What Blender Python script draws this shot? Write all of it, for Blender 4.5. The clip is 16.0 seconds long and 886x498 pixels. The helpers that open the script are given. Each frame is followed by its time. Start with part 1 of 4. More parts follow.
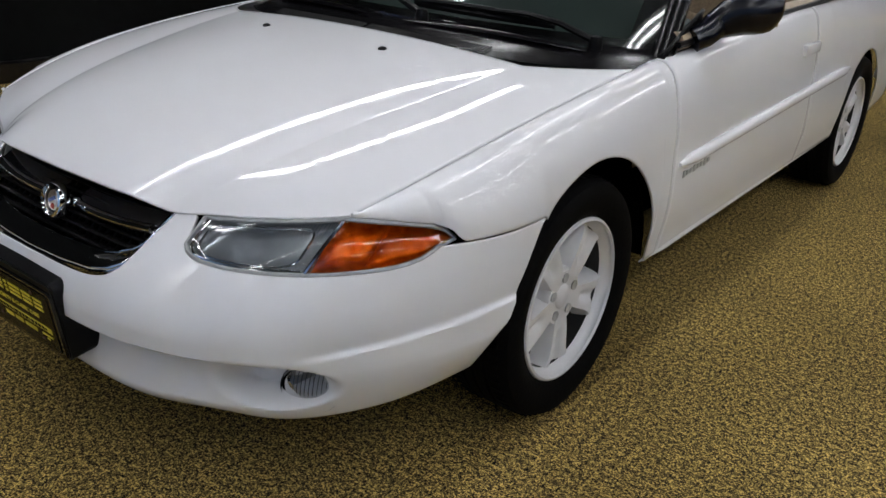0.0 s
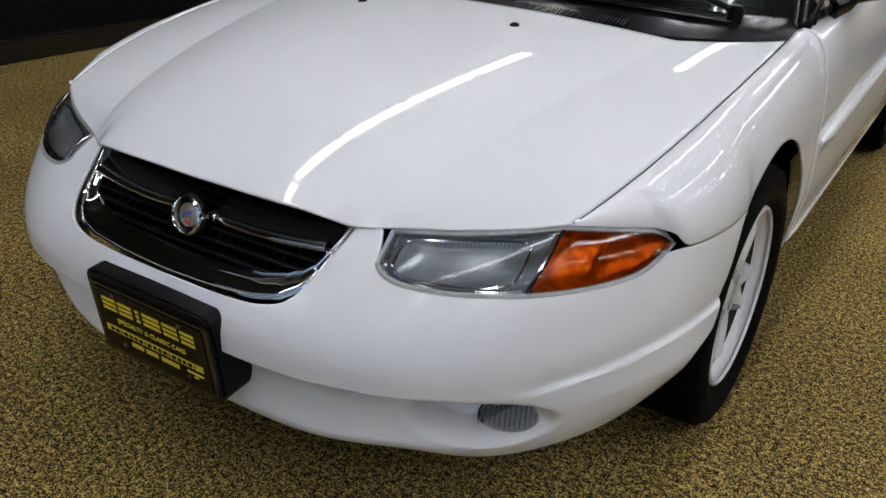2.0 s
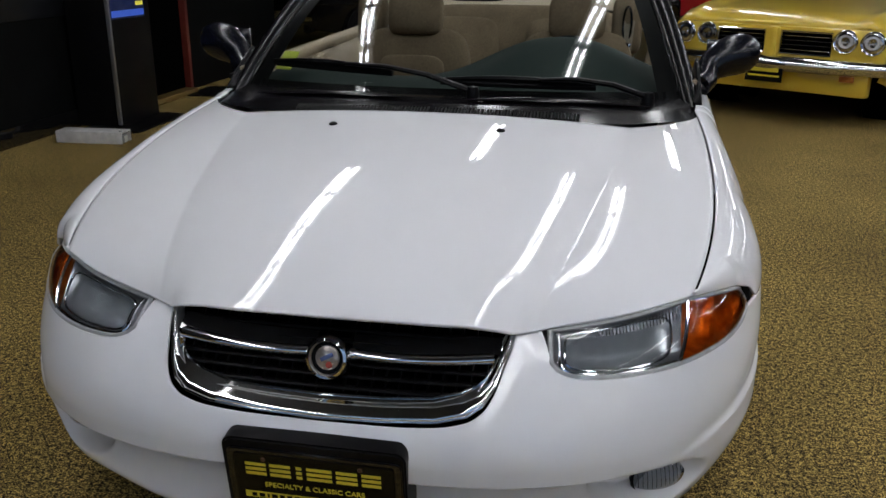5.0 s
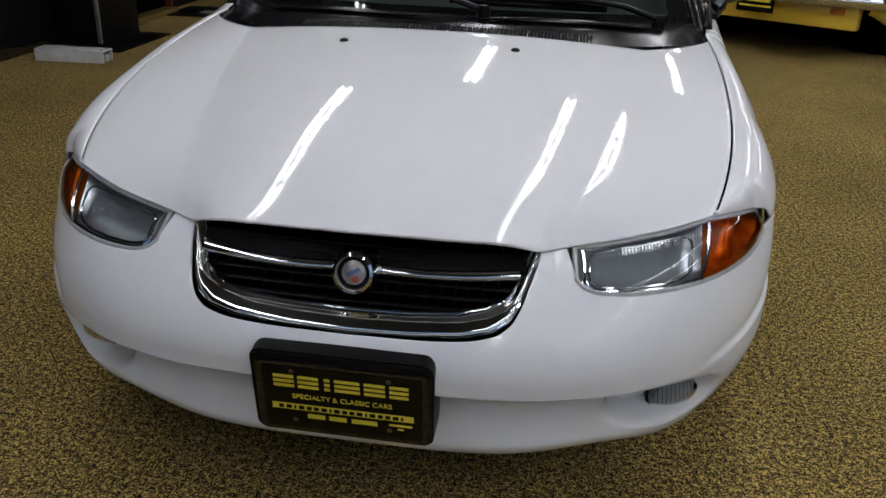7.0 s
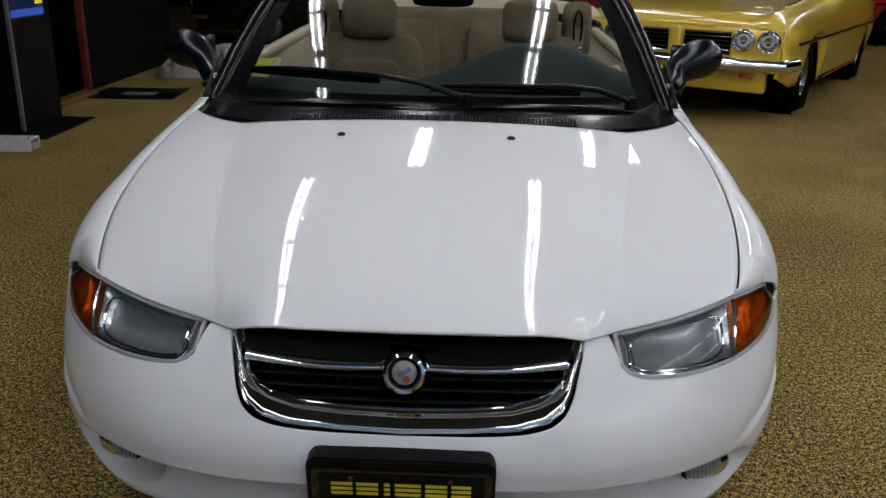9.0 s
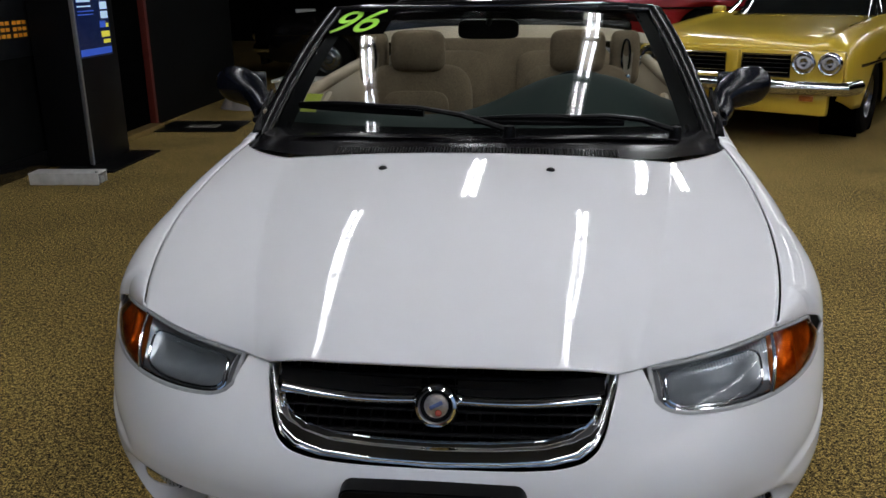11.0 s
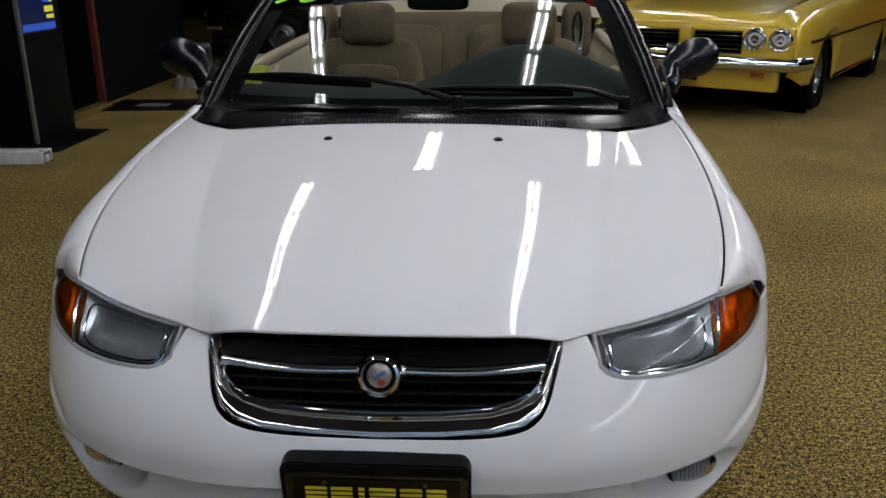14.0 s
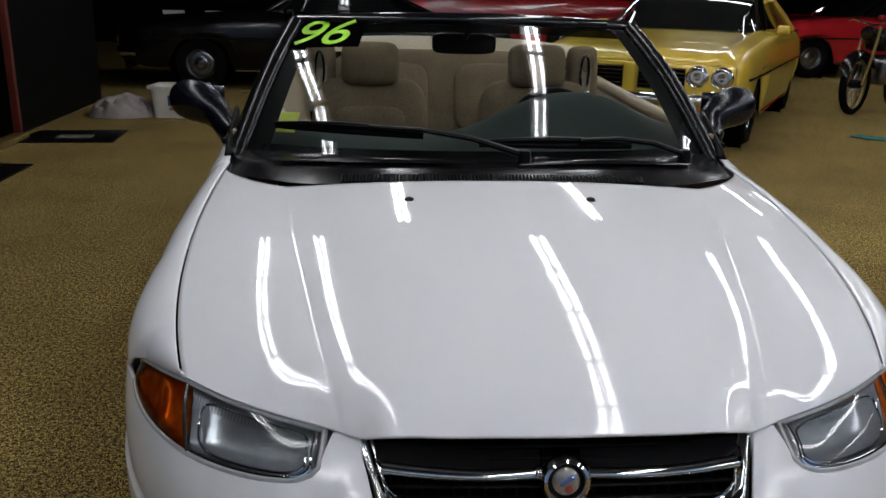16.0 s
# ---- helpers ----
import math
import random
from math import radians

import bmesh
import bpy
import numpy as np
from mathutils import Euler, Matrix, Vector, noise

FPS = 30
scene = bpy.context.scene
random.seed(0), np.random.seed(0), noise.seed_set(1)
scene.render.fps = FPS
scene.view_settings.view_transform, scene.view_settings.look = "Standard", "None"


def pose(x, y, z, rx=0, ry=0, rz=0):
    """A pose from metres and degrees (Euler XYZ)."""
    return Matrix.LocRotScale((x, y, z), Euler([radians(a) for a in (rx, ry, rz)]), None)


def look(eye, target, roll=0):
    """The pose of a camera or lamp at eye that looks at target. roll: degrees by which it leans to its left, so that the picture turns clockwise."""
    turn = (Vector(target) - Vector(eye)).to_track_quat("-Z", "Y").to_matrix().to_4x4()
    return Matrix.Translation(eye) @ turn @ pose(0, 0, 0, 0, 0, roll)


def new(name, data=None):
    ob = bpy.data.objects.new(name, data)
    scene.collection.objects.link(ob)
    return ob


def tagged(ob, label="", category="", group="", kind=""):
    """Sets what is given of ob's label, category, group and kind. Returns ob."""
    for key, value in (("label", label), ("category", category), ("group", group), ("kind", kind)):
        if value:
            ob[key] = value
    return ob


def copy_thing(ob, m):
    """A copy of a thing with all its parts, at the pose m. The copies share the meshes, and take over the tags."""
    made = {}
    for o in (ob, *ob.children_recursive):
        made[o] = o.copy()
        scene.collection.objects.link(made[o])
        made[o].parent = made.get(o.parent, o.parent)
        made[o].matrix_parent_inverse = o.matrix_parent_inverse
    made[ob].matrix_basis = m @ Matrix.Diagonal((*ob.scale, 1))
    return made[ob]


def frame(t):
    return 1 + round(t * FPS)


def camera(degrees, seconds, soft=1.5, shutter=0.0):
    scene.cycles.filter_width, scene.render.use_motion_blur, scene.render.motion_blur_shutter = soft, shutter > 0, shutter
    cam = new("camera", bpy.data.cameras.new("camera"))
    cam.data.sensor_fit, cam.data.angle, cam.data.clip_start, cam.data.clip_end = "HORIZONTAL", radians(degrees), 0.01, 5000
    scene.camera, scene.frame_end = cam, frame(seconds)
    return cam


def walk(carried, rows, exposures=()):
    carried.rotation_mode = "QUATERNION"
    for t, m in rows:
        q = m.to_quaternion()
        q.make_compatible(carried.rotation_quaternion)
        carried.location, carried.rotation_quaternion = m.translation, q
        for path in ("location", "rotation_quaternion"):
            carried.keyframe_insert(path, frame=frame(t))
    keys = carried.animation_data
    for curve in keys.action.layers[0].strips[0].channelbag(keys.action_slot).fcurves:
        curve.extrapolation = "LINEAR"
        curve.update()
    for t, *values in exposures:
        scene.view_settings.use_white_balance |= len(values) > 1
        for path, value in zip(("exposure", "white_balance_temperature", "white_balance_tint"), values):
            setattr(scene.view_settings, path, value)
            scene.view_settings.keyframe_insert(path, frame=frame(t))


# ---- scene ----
cam = camera(55.2, 16.0)
PATH = [
    (0, (1.76, -0.777, 1.281), (0.661, 0.697, 0.494), 3.4),
    (0.5, (1.621, -0.866, 1.264), (0.55, 0.621, 0.463), 2.8),
    (1, (1.506, -0.887, 1.258), (0.464, 0.617, 0.45), 2.8),
    (1.5, (1.35, -0.853, 1.246), (0.335, 0.664, 0.427), 2.6),
    (2, (1.204, -0.883, 1.239), (0.243, 0.652, 0.39), 2.9),
    (2.5, (1.04, -1.041, 1.244), (0.223, 0.574, 0.391), 2.6),
    (3, (0.866, -1.098, 1.236), (0.2, 0.583, 0.381), 2.5),
    (3.5, (0.691, -1.094, 1.253), (0.101, 0.603, 0.374), 1.9),
    (4, (0.549, -1.183, 1.267), (0.144, 0.617, 0.494), 1.4),
    (4.2, (0.51, -1.219, 1.277), (0.131, 0.607, 0.555), 1.2),
    (6.3, (0.448, -1.285, 1.327), (0.155, 0.588, 0.69), 1.1),
    (6.5, (0.436, -1.284, 1.31), (0.163, 0.573, 0.617), 1.7),
    (7, (0.376, -1.298, 1.282), (0.112, 0.513, 0.477), 1.9),
    (7.5, (0.292, -1.264, 1.26), (0.042, 0.539, 0.431), 2.1),
    (8, (0.22, -1.223, 1.277), (0.022, 0.583, 0.441), 1.1),
    (8.5, (0.135, -1.267, 1.308), (0.007, 0.597, 0.593), 1.1),
    (9, (0.115, -1.325, 1.347), (0.055, 0.561, 0.683), 1.1),
    (9.2, (0.122, -1.334, 1.361), (0.077, 0.552, 0.696), 1.0),
    (11.3, (0.176, -1.33, 1.368), (-0.052, 0.563, 0.765), -0.8),
    (11.5, (0.176, -1.321, 1.357), (-0.057, 0.564, 0.731), -0.9),
    (12, (0.19, -1.318, 1.335), (-0.024, 0.524, 0.585), -0.7),
    (12.5, (0.208, -1.315, 1.31), (0.016, 0.516, 0.529), -0.5),
    (13, (0.214, -1.312, 1.302), (0.05, 0.515, 0.505), -0.8),
    (13.5, (0.225, -1.306, 1.308), (0.082, 0.55, 0.577), -0.9),
    (14, (0.208, -1.311, 1.333), (0.094, 0.577, 0.684), -0.3),
    (14.5, (0.086, -1.313, 1.361), (0.009, 0.578, 0.713), -0.2),
    (15, (-0.059, -1.315, 1.379), (-0.089, 0.585, 0.755), 0.0),
    (15.5, (-0.185, -1.237, 1.382), (-0.075, 0.671, 0.792), 1.4),
    (16, (-0.312, -1.117, 1.385), (-0.167, 0.787, 0.79), 1.3),
]
walk(cam, [(t, look(eye, target, roll)) for t, eye, target, roll in PATH], ((0.0, 0.12), (0.5, 0.26), (1.0, 0.29), (2.0, 0.23), (3.5, 0.16), (4.2, 0.04), (6.5, 0.02), (7.2, 0.02), (8.0, 0.10), (8.6, 0.02), (16.0, 0.0)))

# ---- light: rows of twin fluorescent tubes under a dark ceiling ----
world = bpy.data.worlds.new("world")
scene.world = world
world.use_nodes = True
world.node_tree.nodes["Background"].inputs["Color"].default_value = (0.5, 0.55, 0.6, 1)
world.node_tree.nodes["Background"].inputs["Strength"].default_value = 0.004
CEIL = 3.35
TUBE = 19.6
# rows of lights: x, first y, how many
# rows at x 5.4, 4.2, 7.2 and from y 8.2 are added as fill
LIGHT_ROWS = ((-1.42, -3.70, 9), (0.86, -3.70, 9), (3.20, -4.2, 10), (5.4, -4.2, 10), (-0.34, 5.2, 2), (1.62, 5.52, 2), (-0.40, 8.2, 3), (1.9, 8.2, 3), (4.2, 7.0, 6), (7.2, 3.0, 10))
PITCH = 0.95


# ---- materials ----
def mat(name, colour, rough=0.5, metal=0.0, coat=0.0, grain=0.0, scale=40.0, bump=0.0, tint=None, spec=0.5, detail=4.0, glow=0.0):
    """A principled material whose colour runs between colour and tint over a noise, with a fine relief."""
    m = bpy.data.materials.new(name)
    m.use_nodes = True
    nt = m.node_tree
    b = nt.nodes["Principled BSDF"]
    b.inputs["Base Color"].default_value = (*colour, 1)
    b.inputs["Roughness"].default_value = rough
    b.inputs["Metallic"].default_value = metal
    b.inputs["Coat Weight"].default_value = coat
    b.inputs["Coat Roughness"].default_value = 0.015
    b.inputs["Specular IOR Level"].default_value = spec
    if glow:
        b.inputs["Emission Color"].default_value = (*colour, 1)
        b.inputs["Emission Strength"].default_value = glow
    if grain or bump:
        co = nt.nodes.new("ShaderNodeTexCoord")
        fine = nt.nodes.new("ShaderNodeTexNoise")
        fine.inputs["Scale"].default_value = scale
        fine.inputs["Detail"].default_value = detail
        nt.links.new(co.outputs["Object"], fine.inputs["Vector"])
        big = nt.nodes.new("ShaderNodeTexNoise")
        big.inputs["Scale"].default_value = scale * 0.07
        big.inputs["Detail"].default_value = 3.0
        nt.links.new(co.outputs["Object"], big.inputs["Vector"])
        add = nt.nodes.new("ShaderNodeMath")
        add.operation = "MULTIPLY_ADD"
        nt.links.new(big.outputs["Fac"], add.inputs[0])
        add.inputs[1].default_value = 0.5
        half = nt.nodes.new("ShaderNodeMath")
        half.operation = "MULTIPLY"
        half.inputs[1].default_value = 0.5
        nt.links.new(fine.outputs["Fac"], half.inputs[0])
        nt.links.new(half.outputs[0], add.inputs[2])
        if grain:
            ramp = nt.nodes.new("ShaderNodeValToRGB")
            ramp.color_ramp.elements[0].position = 0.5 - 0.5 / (1 + 8 * grain)
            ramp.color_ramp.elements[1].position = 0.5 + 0.5 / (1 + 8 * grain)
            ramp.color_ramp.elements[0].color = (*(tint or [c * 0.6 for c in colour]), 1)
            ramp.color_ramp.elements[1].color = (*colour, 1)
            nt.links.new(add.outputs[0], ramp.inputs["Fac"])
            nt.links.new(ramp.outputs["Color"], b.inputs["Base Color"])
        if bump:
            bp = nt.nodes.new("ShaderNodeBump")
            bp.inputs["Strength"].default_value = bump
            bp.inputs["Distance"].default_value = 0.004
            nt.links.new(fine.outputs["Fac"], bp.inputs["Height"])
            nt.links.new(bp.outputs["Normal"], b.inputs["Normal"])
    return m


def carpet_material():
    """Loop carpet of mixed black, brown and gold yarn, with worn and soiled patches."""
    m = bpy.data.materials.new("carpet")
    m.use_nodes = True
    nt = m.node_tree
    b = nt.nodes["Principled BSDF"]
    b.inputs["Roughness"].default_value = 0.95
    b.inputs["Specular IOR Level"].default_value = 0.15
    co = nt.nodes.new("ShaderNodeTexCoord")
    yarn = nt.nodes.new("ShaderNodeTexNoise")
    yarn.inputs["Scale"].default_value = 185.0
    yarn.inputs["Detail"].default_value = 3.0
    yarn.inputs["Roughness"].default_value = 0.75
    nt.links.new(co.outputs["Object"], yarn.inputs["Vector"])
    ramp = nt.nodes.new("ShaderNodeValToRGB")
    e = ramp.color_ramp.elements
    e[0].position, e[0].color = 0.442, (0.002, 0.0018, 0.0015, 1)
    e[1].position, e[1].color = 0.570, (0.86, 0.605, 0.180, 1)
    mid = e.new(0.475)
    mid.color = (0.075, 0.055, 0.024, 1)
    mid = e.new(0.53)
    mid.color = (0.31, 0.222, 0.07, 1)
    fleck = nt.nodes.new("ShaderNodeTexNoise")
    fleck.inputs["Scale"].default_value = 66.0
    fleck.inputs["Detail"].default_value = 4.0
    fleck.inputs["Roughness"].default_value = 0.8
    nt.links.new(co.outputs["Object"], fleck.inputs["Vector"])
    part_mix = nt.nodes.new("ShaderNodeMix")
    part_mix.inputs["Factor"].default_value = 0.42
    nt.links.new(yarn.outputs["Fac"], part_mix.inputs["A"])
    nt.links.new(fleck.outputs["Fac"], part_mix.inputs["B"])
    nt.links.new(part_mix.outputs["Result"], ramp.inputs["Fac"])
    worn = nt.nodes.new("ShaderNodeTexNoise")
    worn.inputs["Scale"].default_value = 1.3
    worn.inputs["Detail"].default_value = 5.0
    nt.links.new(co.outputs["Object"], worn.inputs["Vector"])
    wr = nt.nodes.new("ShaderNodeValToRGB")
    wr.color_ramp.elements[0].position, wr.color_ramp.elements[0].color = 0.3, (0.72, 0.70, 0.68, 1)
    wr.color_ramp.elements[1].position, wr.color_ramp.elements[1].color = 0.7, (1.1, 1.08, 1.05, 1)
    nt.links.new(worn.outputs["Fac"], wr.inputs["Fac"])
    mix = nt.nodes.new("ShaderNodeMix")
    mix.data_type, mix.blend_type = "RGBA", "MULTIPLY"
    mix.inputs["Factor"].default_value = 1.0
    nt.links.new(ramp.outputs["Color"], mix.inputs["A"])
    nt.links.new(wr.outputs["Color"], mix.inputs["B"])
    nt.links.new(mix.outputs["Result"], b.inputs["Base Color"])
    bp = nt.nodes.new("ShaderNodeBump")
    bp.inputs["Strength"].default_value = 0.6
    bp.inputs["Distance"].default_value = 0.006
    nt.links.new(yarn.outputs["Fac"], bp.inputs["Height"])
    nt.links.new(bp.outputs["Normal"], b.inputs["Normal"])
    return m


def clear(name, colour=(1, 1, 1), rough=0.0, ior=1.45, mixed=0.0):
    """Thin clear glass or plastic: a glossy film over what lies behind it."""
    m = bpy.data.materials.new(name)
    m.use_nodes = True
    nt = m.node_tree
    nt.nodes.remove(nt.nodes["Principled BSDF"])
    out = nt.nodes["Material Output"]
    see = nt.nodes.new("ShaderNodeBsdfTransparent")
    see.inputs["Color"].default_value = (*colour, 1)
    shine = nt.nodes.new("ShaderNodeBsdfGlossy")
    shine.inputs["Roughness"].default_value = rough
    fres = nt.nodes.new("ShaderNodeFresnel")
    fres.inputs["IOR"].default_value = ior
    mix = nt.nodes.new("ShaderNodeMixShader")
    nt.links.new(fres.outputs["Fac"], mix.inputs["Fac"])
    nt.links.new(see.outputs["BSDF"], mix.inputs[1])
    nt.links.new(shine.outputs["BSDF"], mix.inputs[2])
    nt.links.new(mix.outputs["Shader"], out.inputs["Surface"])
    return m


CARPET = carpet_material()
WHITE = mat("white_paint", (0.785, 0.787, 0.812), 0.5, coat=1.0, spec=0.0, grain=0.06, scale=7, tint=(0.755, 0.757, 0.78))
FASCIA = mat("fascia_paint", (0.785, 0.787, 0.812), 0.5, coat=0.75, spec=0.0, grain=0.06, scale=7, tint=(0.755, 0.757, 0.78))
FASCIA.node_tree.nodes["Principled BSDF"].inputs["Coat Roughness"].default_value = 0.09
WHEELWHITE = mat("white_wheel_paint", (0.82, 0.82, 0.84), 0.3, coat=0.5, grain=0.1, scale=30, tint=(0.7, 0.7, 0.72))
CHROME = mat("chrome", (0.86, 0.87, 0.88), 0.05, metal=1.0, grain=0.05, scale=30, tint=(0.7, 0.71, 0.72))
BLACK = mat("black_plastic", (0.004, 0.004, 0.0045), 0.36, grain=0.2, scale=60, bump=0.05, tint=(0.006, 0.006, 0.0065), spec=0.10)
GLOSSBLACK = mat("gloss_black", (0.008, 0.008, 0.009), 0.12, coat=0.6, grain=0.1, scale=12)
RUBBER = mat("tyre_rubber", (0.004, 0.004, 0.0045), 0.65, grain=0.3, scale=90, bump=0.2, tint=(0.0055, 0.0055, 0.0055), spec=0.03)
# sheenless near-black: plain black, and deep shade painted into recesses and undersides
DARK = mat("black_and_shade", (0.002, 0.002, 0.002), 0.9, grain=0.1, spec=0.0)
NAVY = mat("dark_blue_plastic", (0.004, 0.005, 0.010), 0.24, coat=0.0, spec=0.4, grain=0.1, scale=25)
BEIGE = mat("beige_cloth", (0.20, 0.150, 0.098), 0.95, grain=0.35, scale=120, bump=0.2, tint=(0.13, 0.098, 0.066), spec=0.1)
TAN = mat("tan_vinyl", (0.45, 0.36, 0.26), 0.5, grain=0.2, scale=60, bump=0.08, tint=(0.38, 0.30, 0.21))
GREENBLACK = mat("dash_vinyl", (0.011, 0.021, 0.019), 0.6, grain=0.2, scale=80, bump=0.1, tint=(0.015, 0.026, 0.023), spec=0.2)
GLASS = clear("windscreen_glass", (0.80, 0.86, 0.83), 0.0, 1.5)
LENS = clear("lamp_lens", (0.90, 0.92, 0.93), 0.04, 1.45)
AMBER = clear("amber_lens", (1.0, 0.62, 0.24), 0.05, 1.45)
MIRROR = mat("lamp_mirror", (0.78, 0.80, 0.82), 0.12, metal=1.0, grain=0.1, scale=60, tint=(0.6, 0.62, 0.64))
YELLOWINK = mat("yellow_print", (0.88, 0.72, 0.05), 0.5, grain=0.1, scale=60)
PLATEBLACK = mat("plate_black", (0.004, 0.004, 0.0035), 0.22, grain=0.15, scale=30, spec=0.25)
GREENINK = mat("green_marker", (0.42, 0.92, 0.04), 0.6, grain=0.15, scale=40)
YELLOWCAR = mat("yellow_paint", (0.74, 0.52, 0.05), 0.28, coat=1.0, grain=0.1, scale=6, tint=(0.66, 0.46, 0.045))
REDCAR = mat("red_paint", (0.50, 0.014, 0.020), 0.25, coat=1.0, grain=0.1, scale=6, tint=(0.3, 0.01, 0.014))
BLACKCAR = mat("black_paint", (0.004, 0.0035, 0.0035), 0.2, spec=0.3, coat=0.25, grain=0.1, scale=6)
WALLBLACK = mat("black_wall", (0.003, 0.0033, 0.0033), 0.5, grain=0.3, scale=14, bump=0.1, tint=(0.005, 0.0055, 0.0055), spec=0.05)
# blue chosen to bounce cool fill onto the car's nose
BOUNCEWALL = mat("bounce_wall", (0.40, 0.60, 0.95), 0.7, grain=0.2, scale=5, tint=(0.36, 0.55, 0.88))
CEILING = mat("dark_ceiling", (0.04, 0.04, 0.04), 0.8, grain=0.2, scale=8)
TUBEGLOW = mat("tube", (0.955, 0.965, 1.0), 0.5, glow=TUBE)
FIXTURE = mat("fixture_white", (0.75, 0.75, 0.74), 0.5, grain=0.1, scale=20)


# ---- mesh helpers ----
def part(name, bm, material, parent=None, label="", smooth=True):
    me = bpy.data.meshes.new(name)
    bm.normal_update()
    bm.to_mesh(me)
    bm.free()
    me.materials.append(material)
    if smooth:
        me.polygons.foreach_set("use_smooth", [True] * len(me.polygons))
        me.set_sharp_from_angle(angle=radians(42))
    ob = new(name, me)
    ob.parent = parent
    if label:
        tagged(ob, label)
    return ob


def thing(name, label, category, place=(0, 0, 0), turn=0.0, group="", kind=""):
    ob = new(name)
    ob.matrix_basis = pose(*place, 0, 0, turn)
    return tagged(ob, label, category, group, kind)


def thick(ob, depth, offset=-1.0):
    s = ob.modifiers.new("thickness", "SOLIDIFY")
    s.thickness, s.offset = depth, offset
    return ob


def grid(f, nu, nv, us=None, vs=None, flip=False):
    """A sheet f(u, v), u and v from 0 to 1."""
    bm = bmesh.new()
    us = us or [i / nu for i in range(nu + 1)]
    vs = vs or [j / nv for j in range(nv + 1)]
    rows = [[bm.verts.new(f(u, v)) for v in vs] for u in us]
    for a, b in zip(rows, rows[1:]):
        for j in range(len(vs) - 1):
            q = (a[j], b[j], b[j + 1], a[j + 1])
            bm.faces.new(q[::-1] if flip else q)
    bmesh.ops.remove_doubles(bm, verts=bm.verts, dist=1e-5)
    return bm


def mirrored(f):
    return lambda u, v: (lambda p: (-p[0], p[1], p[2]))(f(u, v))


def box(sx, sy, sz, at=(0, 0, 0), bevel=0.0, bm=None, seg=2, m=None):
    own = bm or bmesh.new()
    r = bmesh.ops.create_cube(own, size=1.0, matrix=Matrix.Translation(at) @ (m or Matrix()) @ Matrix.Diagonal((sx, sy, sz, 1)))
    if bevel:
        es = list({e for v in r["verts"] for e in v.link_edges})
        bmesh.ops.bevel(own, geom=es, offset=bevel, segments=seg, affect="EDGES", profile=0.6)
    return own


def lathe(profile, n=48, bm=None, m=None, arc=math.tau):
    """Turns (radius, height) pairs round the z axis."""
    own = bm or bmesh.new()
    m = m or Matrix()
    rings = []
    for r, h in profile:
        rings.append([own.verts.new(m @ Vector((r * math.cos(arc * i / n), r * math.sin(arc * i / n), h))) for i in range(n)])
    for a, b in zip(rings, rings[1:]):
        for i in range(n):
            own.faces.new((a[i], a[(i + 1) % n], b[(i + 1) % n], b[i]))
    bmesh.ops.remove_doubles(own, verts=own.verts, dist=1e-6)
    return own


def sweep(points, radius, bm=None, n=8, flat=1.0):
    """A tube along points; radius a number or a function of 0..1; flat squashes it in height."""
    own = bm or bmesh.new()
    pts = [Vector(p) for p in points]
    rings = []
    for i, p in enumerate(pts):
        d = (pts[min(i + 1, len(pts) - 1)] - pts[max(i - 1, 0)]).normalized()
        side = d.cross(Vector((0, 0, 1)))
        side = side.normalized() if side.length > 1e-3 else Vector((1, 0, 0))
        up = side.cross(d)
        r = radius(i / (len(pts) - 1)) if callable(radius) else radius
        rings.append([own.verts.new(p + r * (math.cos(math.tau * k / n) * side + flat * math.sin(math.tau * k / n) * up)) for k in range(n)])
    for a, b in zip(rings, rings[1:]):
        for k in range(n):
            own.faces.new((a[k], a[(k + 1) % n], b[(k + 1) % n], b[k]))
    own.faces.new(rings[0][::-1])
    own.faces.new(rings[-1])
    return own


def lerp(x, table):
    """Smooth value at x in a short table of (x, y) pairs."""
    if x <= table[0][0]:
        return table[0][1]
    for (a, p), (b, q) in zip(table, table[1:]):
        if x <= b:
            return p + (q - p) * (x - a) / (b - a)
    return table[-1][1]


def curve(x, table):
    """A monotone cubic through a short table of (x, y) pairs."""
    xs, ys = [p[0] for p in table], [p[1] for p in table]
    if x <= xs[0]:
        return ys[0]
    if x >= xs[-1]:
        return ys[-1]
    d = [(ys[i + 1] - ys[i]) / (xs[i + 1] - xs[i]) for i in range(len(xs) - 1)]
    s = [d[0]] + [0.0 if a * b <= 0 else 2 * a * b / (a + b) for a, b in zip(d, d[1:])] + [d[-1]]
    i = max(k for k in range(len(xs) - 1) if xs[k] <= x)
    h = xs[i + 1] - xs[i]
    t = (x - xs[i]) / h
    return (ys[i] * (1 + 2 * t) * (1 - t) ** 2 + h * s[i] * t * (1 - t) ** 2 + ys[i + 1] * t * t * (3 - 2 * t) + h * s[i + 1] * t * t * (t - 1))


# ---- room ----
floor = part("floor", grid(lambda u, v: (-8 + 22 * u, -7 + 26 * v, 0), 8, 8), CARPET)
tagged(floor, "speckled gold, brown and black loop carpet", "floor", kind="structure")
X0, X1, Y0, Y1 = -8.0, 14.0, -5.0, 19.0

import functools

# ---- the white convertible: front at y = 0, nose towards -y, its left side at +x ----
car = thing("convertible_car", "white two-door convertible car with its roof down on carpet", "car")
W, A, PW = 0.886, 0.75, 2.8


def nose(th):
    """Plan outline of the bumper, from the middle (0) to the flank (pi/2), and its outward normal."""
    if th >= math.pi / 2:
        return W, A + 0.8 * (th - math.pi / 2), 1.0, 0.0
    s, c = math.sin(th), math.cos(th)
    x, y = W * s ** (2 / PW), A * (1 - c)
    e = 1e-3
    s2, c2 = math.sin(th + e), math.cos(th + e)
